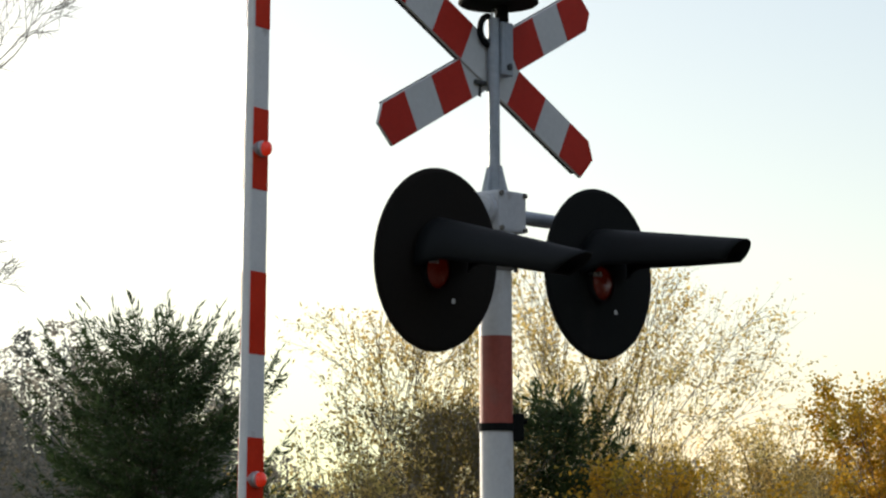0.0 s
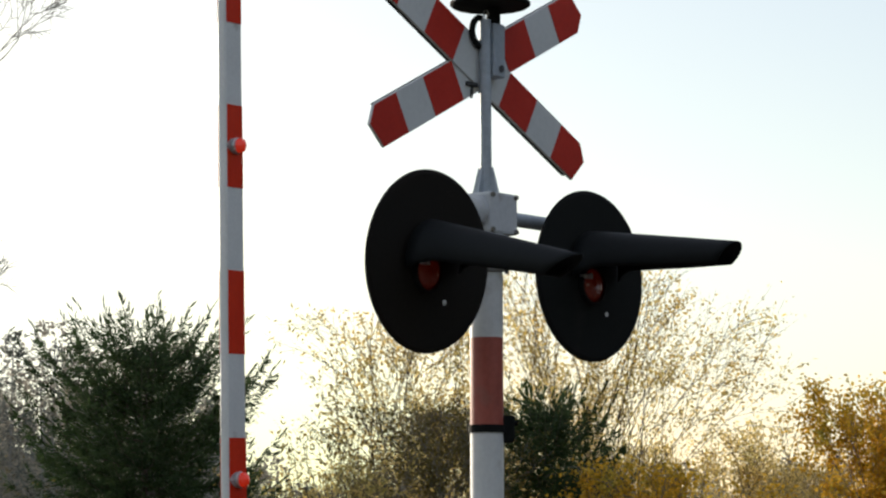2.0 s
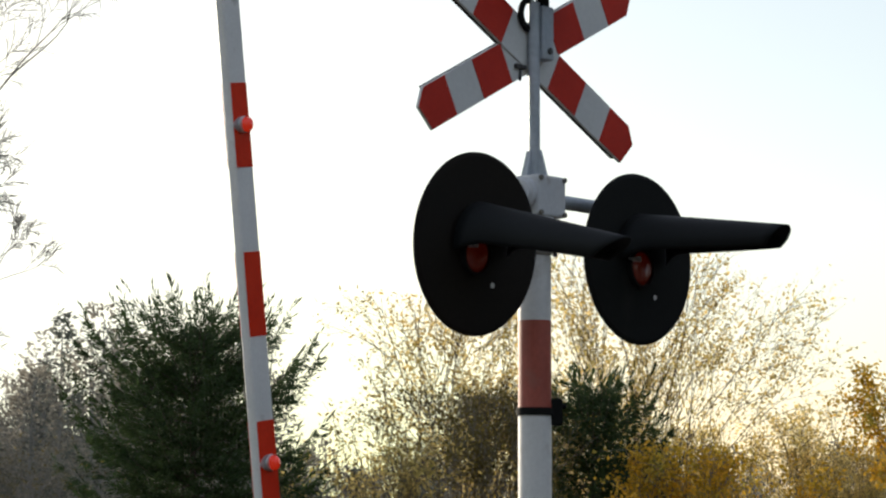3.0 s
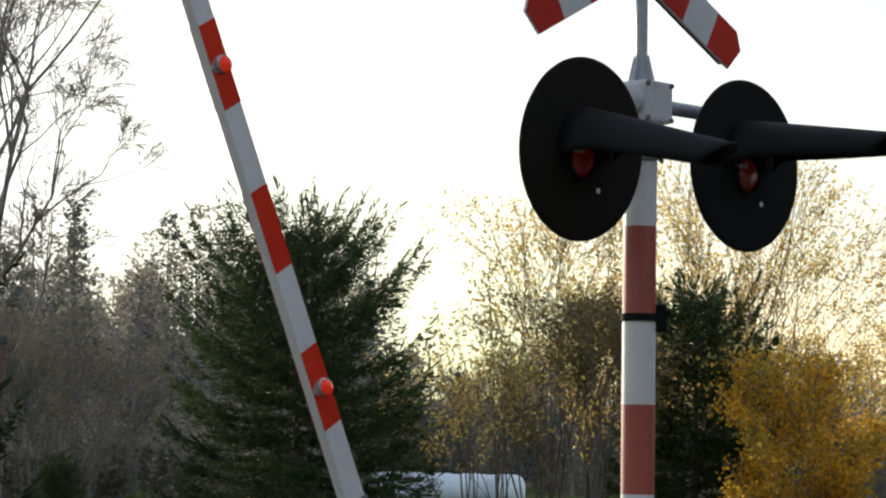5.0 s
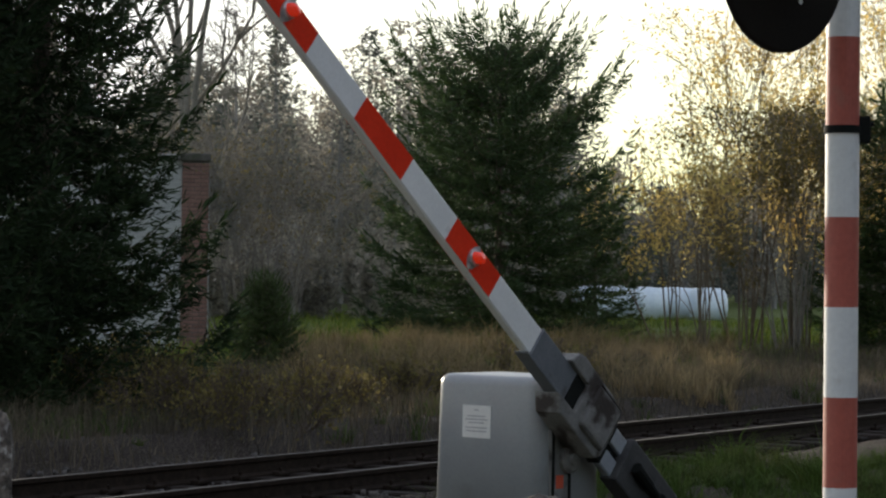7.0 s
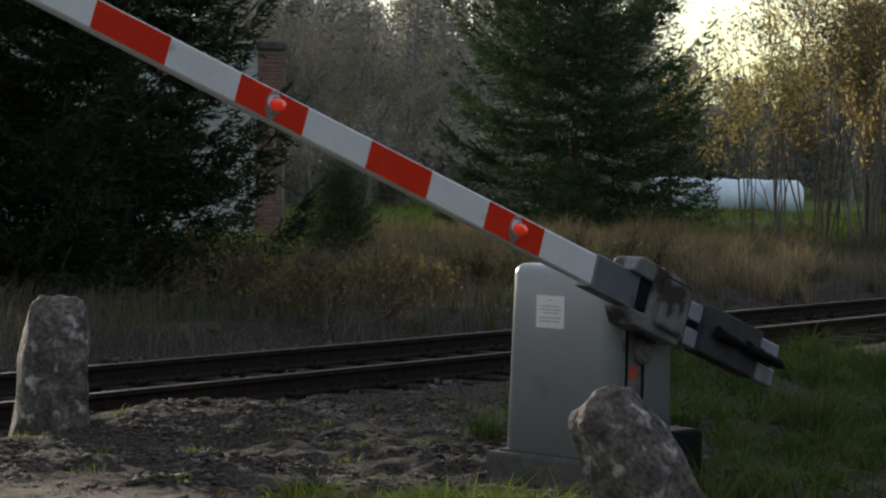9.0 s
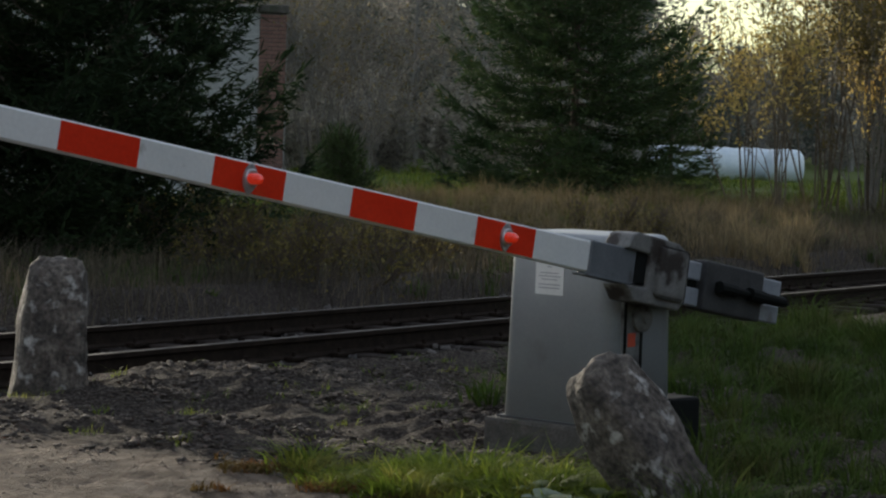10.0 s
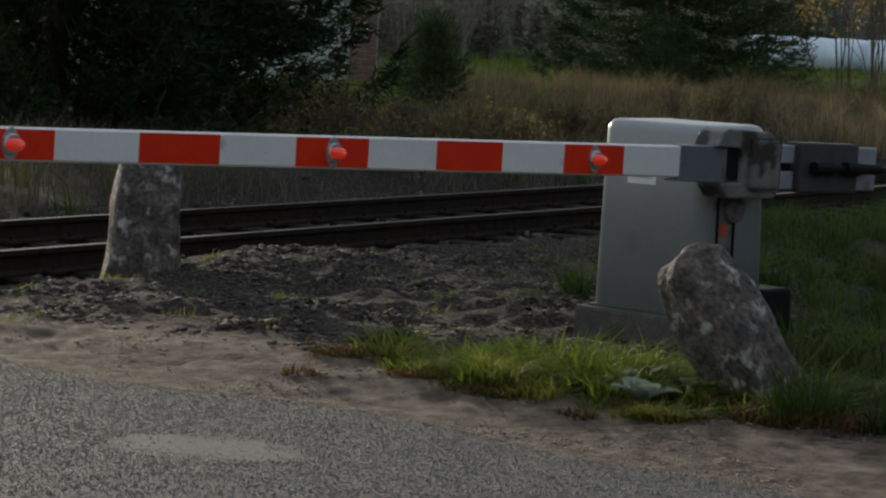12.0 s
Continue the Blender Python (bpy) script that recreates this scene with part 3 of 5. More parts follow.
    lathe(bm, [(0.13, 0.0), (0.138, 0.006), (0.138, 0.014), (0.12, 0.022), (0.10, 0.05), (0.06, 0.075), (0.0, 0.085)], 36, Matrix.Translation((0.028, 0, H(3.58))))
    part("bell", bm, "black", base, "black warning bell", smooth=False)
    bm = B()
    tube(bm, (-0.008, 0, H(3.53)), (-0.008, 0, H(3.545)), 0.006, n=8)
    bmesh.ops.create_cone(bm, segments=12, radius1=0.012, radius2=0.012, depth=0.004, matrix=Matrix.Translation((0, -0.005, H(3.552))) @ Matrix.Rotation(math.pi / 2, 4, "X"))
    part("eye_bolt", bm, "chrome", base)
    # crossing sign, behind the tube
    zc = H(3.372)
    hl, hw = 0.622, 0.072
    for k, sgn in enumerate((1, -1)):
        m = Matrix.Translation((0.006, 0.030 + 0.006 * k, zc)) @ Matrix.Rotation(sgn * radians(27.4), 4, "Y")
        bm = B()
        right = [(hl - 0.05, -hw), (hl, -hw * 0.3), (hl - 0.03, hw)] if sgn < 0 else [(hl - 0.03, -hw), (hl, hw * 0.3), (hl - 0.05, hw)]
        left = [(-x, z) for x, z in ([(hl - 0.05, hw), (hl, hw * 0.3), (hl - 0.03, -hw)] if sgn < 0 else [(hl - 0.03, hw), (hl, -hw * 0.3), (hl - 0.05, -hw)])]
        prism(bm, right + left, -0.010, 0.0)
        arm = part("sign_arm", bm, "sign_white", base, "white sheet arm of the crossing sign", m=m)
        b2 = B()
        for x0, x1 in ((-hl, hl),):
            box(b2, x0 + 0.06, x1 - 0.06, 0.0, 0.014, -hw - 0.001, -hw + 0.006)
            box(b2, x0 + 0.06, x1 - 0.06, 0.0, 0.014, hw - 0.006, hw + 0.001)
        part("sign_rim", b2, "iron", arm)
        for e in (-1, 1):
            b3 = B()
            b3q = [(e * 0.138, -hw + 0.002), (e * 0.30, -hw + 0.002), (e * 0.30, hw - 0.002), (e * 0.138, hw - 0.002)]
            prism(b3, b3q, -0.0125, -0.0095)
            part("red_stripe", b3, "sign_red", arm, "red stripe")
            b3 = B()
            end = [q for q in (right if e > 0 else left)]
            inner = [(e * 0.455, (hw - 0.002) * (1 if e > 0 else -1)), (e * 0.455, -(hw - 0.002) * (1 if e > 0 else -1))]
            prism(b3, [(x * 0.997, z * 0.97) for x, z in end] + inner, -0.0125, -0.0095)
            part("red_stripe", b3, "sign_red", arm, "red stripe")
    bm = B()
    tube(bm, (-0.04, 0.025, zc - 0.07), (-0.05, 0.02, zc - 0.115), 0.005, n=6)
    box(bm, -0.075, -0.02, 0.012, 0.03, zc - 0.075, zc - 0.06, 0.003, 1)
    part("sign_clamp", bm, "iron", base)
    bm = B()
    for k in range(10):
        a0, a1 = [Vector((-0.012 - 0.045 * math.sin(q * math.pi / 10), 0.01, zc + 0.115 + 0.05 * math.cos(q * math.pi / 10))) for q in (k, k + 1)]
        tube(bm, a0, a1, 0.011, n=8)
    part("cable", bm, "black", base, "black cable loop", smooth=False)
    # cross arm and the two lamps
    bm = B()
    tube(bm, (-0.40, 0.02, H(2.862)), (0.43, 0.02, H(2.862)), 0.025, n=16)
    part("lamp_arm", bm, "galv", base, "blue-grey cross tube")
    zl = H(2.68)
    for e, face in ((-1, "brown_black"), (1, "black")):
        head = empty("signal_lamp", pose(0.42 if e > 0 else -0.434, -0.127, zl - (0.026 if e < 0 else 0.004), 4.0 if e < 0 else 0.0))
        head.parent = base
        face_m = Matrix.Rotation(math.pi / 2, 4, "X")
        bm = B()
        lathe(bm, [(0.0, 0.0), (0.283, 0.0), (0.295, -0.004), (0.298, -0.012), (0.293, -0.018), (0.0, -0.014)], 64, face_m)
        part("backing_disc", bm, face, head, "matt black round backing board")
        bm = B()
        lathe(bm, [(0.10, -0.012), (0.11, -0.05), (0.10, -0.14), (0.06, -0.19), (0.0, -0.195)], 28, face_m)
        box(bm, -0.05, 0.05, 0.02, 0.10, -0.01, 0.18, 0.01, 1)
        part("lamp_case", bm, "black", head, "black lamp housing")
        bm = B()
        lathe(bm, [(0.068, 0.001), (0.068, 0.02), (0.060, 0.022), (0.060, 0.003)], 36, Matrix.Translation((-0.02 if e < 0 else -0.012, 0, -0.035 if e < 0 else -0.034)) @ face_m)
        part("lens_ring", bm, "black", head)
        bm = B()
        lathe(bm, [(0.059, 0.004), (0.056, 0.012), (0.046, 0.020), (0.028, 0.026), (0.0, 0.028)], 36, Matrix.Translation((-0.02 if e < 0 else -0.012, 0, -0.035 if e < 0 else -0.034)) @ face_m)
        part("lens", bm, "lens", head, "dark red glass lens", smooth=True)
        # tapering hood over the lens
        bm = B()
        rings = []
        for k in range(17):
            t = k / 16
            y = -0.012 - 0.60 * t
            rad = 0.105 - 0.055 * t + 0.03 * max(0.0, 1 - 6 * t) ** 2
            drop = 0.155 - 0.085 * t - rad * (1 - 0.16 * t) - (0.02 + 0.032 * t if e < 0 else 0.0)
            lo = -14 - 26 * t
            row = []
            for s in range(25):
                a = radians(lo + (180 - 2 * lo) * s / 24)
                back = (0.13 if e < 0 else 0.07) * t * (0.5 - 0.5 * math.sin(a)) if t > 0.5 else 0.0
                row.append(Vector((rad * math.cos(a), y + back * (t - 0.5) * 2, rad * math.sin(a) * (1.0 - 0.16 * t) + drop)))
            rings.append(row)
        vs = [[bm.verts.new(p) for p in r] for r in rings]
        for p, q in zip(vs, vs[1:]):
            for s in range(24):
                bm.faces.new((p[s], p[s + 1], q[s + 1], q[s]))
        ho = part("hood", bm, "hood", head, "long tapering dark hood over the lens", smooth=True)
        sol = ho.modifiers.new("thickness", "SOLIDIFY")
        sol.thickness, sol.offset = 0.004, 0
        # sight hole: no opening, a white disc imitates the bright sky behind it
        bm = B()
        lathe(bm, [(0.0, 0.001), (0.009, 0.001), (0.009, 0.003), (0.0, 0.003)], 12, Matrix.Translation((0.078, 0, -0.128)) @ face_m)
        part("sight_hole", bm, "paper", head, "white disc for the sky through the sight hole")
        bm = B()
        box(bm, -0.075, -0.03, -0.03, -0.002, -0.015, 0.0, 0.003, 1)
        tube(bm, (-0.06, -0.03, -0.006), (-0.06, -0.045, -0.006), 0.008, n=8)
        part("catch", bm, "chrome", head, "small metal catch")
        bm = B()
        tube(bm, (0.0, 0.10, 0.02), (0.0, 0.12, 0.165), 0.022, n=12)
        part("lamp_bracket", bm, "galv", head)
    return base


signal()

# ---- barrier ----
PIVOT = (-0.960, 13.366, 0.909)
TURN = -123.7
HINGE = (0.158, -0.014, 0.920)          # in the machine's space
STRIPE = 0.4068
S0 = 0.571


def barrier():
    g = ground_z(-1.39, 13.45)
    base = empty("crossing_barrier", pose(PIVOT[0], PIVOT[1], 0, 0, 0, TURN))
    tagged(base, "grey level-crossing barrier machine with a striped boom", "barrier")
    zp = PIVOT[2]
    # cabinet: local x along the boom, local y towards the viewer's side
    bm = B()
    x0, x1, y0, y1 = -0.135, 0.380, -0.695, 0.0
    box(bm, x0, x1, y0, y1, 0.20, 1.135)
    vert = [e for e in bm.edges if abs(e.verts[0].co.z - e.verts[1].co.z) > 0.5]
    bmesh.ops.bevel(bm, geom=vert, offset=0.085, segments=7, profile=0.5, affect="EDGES")
    bm.normal_update()
    topf = [f for f in bm.faces if f.normal.z > 0.9]
    tope = list({e for f in topf for e in f.edges})
    bmesh.ops.bevel(bm, geom=tope, offset=0.05, segments=4, profile=0.5, affect="EDGES")
    cx, cy = (x0 + x1) / 2, (y0 + y1) / 2
    for v in bm.verts:
        k = 1.02 - 0.055 * (v.co.z - 0.2) / 0.93
        v.co.x, v.co.y = cx + (v.co.x - cx) * k, cy + (v.co.y - cy) * k
    part("cabinet", bm, "cabinet", base, "grey sheet-steel cabinet with rounded top", smooth=True)
    bm = B()
    box(bm, x0 - 0.05, x1 + 0.05, y0 - 0.055, y1 + 0.05, -0.25, 0.195, 0.02, 2)
    for v in bm.verts:
        v.co += Vector((noise.noise(v.co * 3), noise.noise(v.co * 3 + Vector((5, 0, 0))), 0)) * 0.012
    part("plinth", bm, "concrete", base, "dark weathered concrete plinth")
    bm = B()
    box(bm, x0 - 0.012, x1 + 0.012, y0 - 0.012, y1 + 0.012, 0.193, 0.206, 0.003, 1)
    part("foot_flange", bm, "iron", base)
    # slot, shaft boss and labels on the boom's side
    bm = B()
    box(bm, 0.150, 0.300, -0.012, 0.012, 0.30, 0.93, 0.004, 1)
    part("shaft_cover", bm, "cabinet_dark", base, "dark recessed cover strip")
    bm = B()
    for xx in (0.152, 0.280):
        box(bm, xx, xx + 0.016, 0.008, 0.018, 0.30, 0.93)
    part("seal", bm, "black", base)
    bm = B()
    lathe(bm, [(0.07, -0.05), (0.07, 0.0), (0.055, 0.012), (0.03, 0.014), (0.03, 0.03), (0.0, 0.03)], 24, Matrix.Translation((0.170, 0.035, 0.735)) @ Matrix.Rotation(-math.pi / 2, 4, "X"))
    part("boss", bm, "worn_cap", base, "round worn bearing boss")
    bm = B()
    box(bm, 0.205, 0.262, 0.010, 0.015, 0.595, 0.66)
    part("label", bm, "orange_label", base, "small red-orange label")
    # paper notice on the end face
    bm = B()
    lx = x1 - 0.004
    box(bm, lx - 0.004, lx + 0.002, -0.49, -0.31, 0.825, 0.985)
    notice = part("notice", bm, "paper", base, "white paper notice with illegible print")
    for k, (w, zz) in enumerate(((0.03, 0.962), (0.12, 0.932), (0.14, 0.916), (0.10, 0.900), (0.14, 0.875), (0.13, 0.858))):
        bm = B()
        box(bm, lx + 0.001, lx + 0.0035, -0.40 - w / 2, -0.40 + w / 2, zz - 0.0028, zz + 0.0028)
        part("print_line", bm, "ink", notice)
    # moving boom
    boom = empty("boom", pose(*HINGE))
    boom.parent = base
    boom["label"] = "white boom with red reflective stripes"
    ya, yb = 0.085, 0.137

    def half(x):
        return 0.0745 - 0.0030 * (x - S0)

    zc = 0.04
    x_end = S0 + STRIPE * 13.3
    bm = B()
    vs = []
    for x in np.linspace(S0 - 0.05, x_end, 28):
        h = half(x)
        r = 0.008
        loop = [(ya + r, -h), (yb - r, -h), (yb, -h + r), (yb, h - r), (yb - r, h), (ya + r, h), (ya, h - r), (ya, -h + r)]
        vs.append([bm.verts.new((x, y, zc + z)) for y, z in loop])
    for p, q in zip(vs, vs[1:]):
        for k in range(8):
            j = (k + 1) % 8
            bm.faces.new((p[k], p[j], q[j], q[k]))
    bm.faces.new(vs[0])
    bm.faces.new(vs[-1][::-1])
    bmesh.ops.recalc_face_normals(bm, faces=bm.faces[:])
    part("beam", bm, "boom_white", boom, "white enamelled hollow beam")
    for k in (1, 3, 5, 7, 9, 11):
        xa, xb = S0 + STRIPE * k, S0 + STRIPE * (k + 1)
        for y in (yb + 0.0005, ya - 0.0025):
            bm = B()
            prism(bm, [(xa, zc - half(xa) + 0.007), (xb, zc - half(xb) + 0.007), (xb, zc + half(xb) - 0.007), (xa, zc + half(xa) - 0.007)], y, y + 0.002)
            part("red_stripe", bm, "red", boom, "red reflective stripe")
    for k in (1, 5, 9):
        x = S0 + STRIPE * (k + 0.5)
        bm = B()
        n = 28
        for j in range(1):
            outline = []
            for q in range(n):
                a = 2 * math.pi * q / n
                rx_, rz_ = 0.024 + 0.016 * abs(math.cos(a)) ** 2, 0.068
                outline.append((x + rx_ * math.cos(a) * (1.0 if abs(math.sin(a)) < 0.8 else 0.8), zc + rz_ * math.sin(a)))
            prism(bm, outline, yb + 0.002, yb + 0.008)
        for s in (-1, 1):
            tube(bm, (x, yb + 0.007, zc + s * 0.054), (x, yb + 0.013, zc + s * 0.054), 0.006, n=8)
        lathe(bm, [(0.038, 0.0), (0.041, 0.004), (0.041, 0.012), (0.036, 0.018)], 24, Matrix.Translation((x, yb + 0.006, zc)) @ Matrix.Rotation(-math.pi / 2, 4, "X"))
        part("lamp_bracket", bm, "chrome", boom, "chrome lamp bracket")
        bm = B()
        lathe(bm, [(0.030, 0.0), (0.030, 0.024), (0.026, 0.038), (0.015, 0.047), (0.0, 0.050)], 24, Matrix.Translation((x, yb + 0.018, zc)) @ Matrix.Rotation(-math.pi / 2, 4, "X") @ Matrix.Diagonal((1.2, 0.8, 1, 1)))
        part("warning_lamp", bm, "boom_lens", boom, "red plastic warning lamp", smooth=True)
    # grey holder, worn cap, tail and counterweight
    bm = B()
    box(bm, 0.20, S0, ya - 0.01, yb + 0.012, zc - 0.084, zc + 0.080, 0.006, 1)
    box(bm, 0.24, S0 + 0.03, ya - 0.014, yb + 0.016, zc - 0.092, zc - 0.080, 0.003, 1)
    part("boom_holder", bm, "steel_grey", boom, "grey painted boom holder")
    # plain black block filling the gap between holder and casting
    bm = B()
    box(bm, 0.14, 0.235, ya - 0.012, yb + 0.016, zc - 0.078, zc + 0.078, 0.004, 1)
    part("grease_gap", bm, "black", boom, "black block in the gap behind the holder")
    bm = B()
    prism(bm, [(0.335, 0.118), (0.30, 0.19), (0.26, 0.205), (-0.06, 0.195), (-0.12, 0.17), (-0.15, 0.12), (-0.15, -0.09), (-0.12, -0.128), (0.24, -0.128), (0.31, -0.055), (0.15, -0.05), (0.15, 0.112)], 0.02, 0.175)
    bmesh.ops.bevel(bm, geom=bm.edges[:], offset=0.012, segments=2, profile=0.6, affect="EDGES")
    part("clamp_casting", bm, "worn_cap", boom, "chipped grey clamp casting with rust spots")
    bm = B()
    box(bm, -0.13, 0.10, 0.165, 0.200, -0.085, 0.165, 0.03, 3)
    part("clamp_plate", bm, "worn_cap", boom, "worn cover plate")
    bm = B()
    tube(bm, (0.0, -0.12, 0.0), (0.0, 0.05, 0.0), 0.05, n=20)
    part("shaft", bm, "iron", boom)
    bm = B()
    for z0, z1 in ((-0.085, 0.005), (0.045, 0.135)):
        box(bm, -1.02, -0.10, 0.075, 0.125, z0, z1, 0.006, 1)
    part("tail_beam", bm, "tail_grey", boom, "pale grey double-bar tail of the boom")
    bm = B()
    box(bm, -1.00, -0.12, 0.082, 0.105, 0.0, 0.05, 0.003, 1)
    part("tail_slot", bm, "black", boom, "black slot between the bars")
    bm = B()
    box(bm, -0.215, -0.145, 0.06, 0.131, -0.090, 0.140, 0.004, 1)
    part("tail_stop", bm, "black", boom, "black stop block")
    bm = B()
    box(bm, -0.81, -0.325, 0.06, 0.165, -0.097, 0.152, 0.012, 2)
    part("counterweight", bm, "iron", boom, "dark cast-iron counterweight")
    bm = B()
    tube(bm, (-0.99, 0.19, 0.02), (-0.42, 0.19, 0.035), 0.012, n=10)
    for x, r, w in ((-0.47, 0.032, 0.07), (-0.58, 0.022, 0.05), (-0.72, 0.034, 0.06), (-0.86, 0.026, 0.10)):
        tube(bm, (x - w, 0.19, 0.026), (x + w, 0.19, 0.029), r, n=10)
    part("adjusting_rod", bm, "black", boom, "black threaded adjusting rod")
    # black box behind the cabinet
    bm = B()
    box(bm, -0.45, -0.20, -0.42, -0.06, -0.08, 0.31, 0.03, 3)
    part("battery_box", bm, "black", base, "black plastic box beside the plinth")
    return boom


boom = barrier()

BOOM_ANGLES = ((0.0, 90.8), (0.5, 90.8), (1.0, 90.7), (1.5, 89.8), (2.0, 88.0), (2.5, 85.0), (2.7, 83.6), (4.3, 69.2), (4.5, 67.1), (5.0, 61.5),
               (5.5, 56.04), (6.0, 50.6), (6.5, 45.17), (7.0, 39.8), (7.5, 34.4), (7.7, 32.23), (9.3, 15.6), (9.5, 13.62), (10.0, 9.0), (10.5, 4.79), (11.0, 2.0), (11.5, 1.5), (12.0, 1.5))


def motions():
    walk(boom, [(t, pose(*HINGE, 0, -a, 0)) for t, a in BOOM_ANGLES])


# ---- stone posts ----
def stone_post(name, label, m, h, w, d, seed, taper=0.85):
    bm = B()
    box(bm, -w / 2, w / 2, -d / 2, d / 2, -0.3, h)
    bmesh.ops.bevel(bm, geom=bm.edges[:], offset=min(w, d) * 0.18, segments=3, profile=0.5, affect="EDGES")
    bmesh.ops.subdivide_edges(bm, edges=bm.edges[:], cuts=5, use_grid_fill=True)
    bmesh.ops.triangulate(bm, faces=[f for f in bm.faces if len(f.verts) > 4])
    for v in bm.verts:
        k = 1 - (1 - taper) * max(0, v.co.z) / h
        p = v.co.copy()
        k *= 1 - 0.30 * smooth(h - 0.16, h + 0.03, p.z) ** 1.6
        v.co.x, v.co.y = p.x * k, p.y * k
        s = Vector((seed, seed * 2, 0))
        v.co += Vector((noise.noise(p * 4 + s), noise.noise(p * 4 + s + Vector((9, 0, 0))), noise.noise(p * 4 + s + Vector((0, 9, 0))))) * 0.05
        v.co += Vector((noise.noise(p * 14 + s), noise.noise(p * 14 + s + Vector((9, 0, 0))), noise.noise(p * 14 + s + Vector((0, 9, 0))))) * 0.017
        v.co += Vector((noise.noise(p * 33 + s), noise.noise(p * 33 + s + Vector((9, 0, 0))), noise.noise(p * 33 + s + Vector((0, 9, 0))))) * 0.006
    ob = link(name, bm, "stone", m=m, smooth=True)
    return tagged(ob, label, "stone post", "guard stones by the road")


stone_post("stone_post", "leaning rough granite guard stone with pale lichen", Matrix.Translation((-0.66, 11.42, -0.03)) @ Matrix.Rotation(radians(-33), 4, "Y") @ Matrix.Rotation(radians(50), 4, "Z"), 0.815, 0.35, 0.31, 3, 0.94)
stone_post("stone_post", "upright rough granite guard stone with pale lichen", pose(-4.61, 15.1, 0.0, 0, 4, 25), 0.80, 0.42, 0.36, 8, 0.84)


# ---- vegetation ----
def blades(rng, P, length, width, direction, spread=0.0):
    """Thin four-point leaves at P along direction, each with a random twist: vertices and quads."""
    n = len(P)
    D = direction + rng.normal(size=(n, 3)) * spread
    D /= np.linalg.norm(D, axis=1)[:, None] + 1e-9
    S = np.cross(D, rng.normal(size=(n, 3)))
    S /= np.linalg.norm(S, axis=1)[:, None] + 1e-9
    L, W = np.broadcast_to(length, n)[:, None], np.broadcast_to(width, n)[:, None]
    V = np.stack([P, P + D * L * 0.5 + S * W, P + D * L, P + D * L * 0.45 - S * W], 1).reshape(-1, 3)
    F = np.arange(4 * n).reshape(n, 4)
    return V, F


def limbs(segments, sides=4):
    """Tapered tubes for (a, b, ra, rb) segments: vertices and quads."""
    A, Bq = np.array([s[0] for s in segments], float), np.array([s[1] for s in segments], float)
    ra, rb = np.array([s[2] for s in segments])[:, None], np.array([s[3] for s in segments])[:, None]
    D = Bq - A
    D /= np.linalg.norm(D, axis=1)[:, None] + 1e-9
    ref = np.where(np.abs(D[:, 2:3]) > 0.9, [[1.0, 0, 0]], [[0, 0, 1.0]])
    U = np.cross(D, ref)
    U /= np.linalg.norm(U, axis=1)[:, None]
    W = np.cross(D, U)
    V, n = [], len(A)
    for c, r in ((A, ra), (Bq, rb)):
        for k in range(sides):
            a = 2 * math.pi * k / sides
            V.append(c + (U * math.cos(a) + W * math.sin(a)) * r)
    V = np.stack(V, 1).reshape(-1, 3)
    k = np.arange(sides)
    f = np.stack([k, (k + 1) % sides, sides + (k + 1) % sides, sides + k], 1)
    F = (f[None] + (np.arange(n) * 2 * sides)[:, None, None]).reshape(-1, 4)
    return V, F


CONE = ((0.0, 0.80), (0.08, 1.0), (0.3, 0.90), (0.6, 0.58), (0.85, 0.26), (1.0, 0.05))
BROAD = ((0.0, 0.80), (0.10, 1.0), (0.35, 0.98), (0.6, 0.92), (0.8, 0.76), (0.92, 0.52), (1.0, 0.08))
PILLAR = ((0.0, 1.12), (0.3, 1.06), (0.45, 0.86), (0.7, 0.60), (1.0, 0.05))


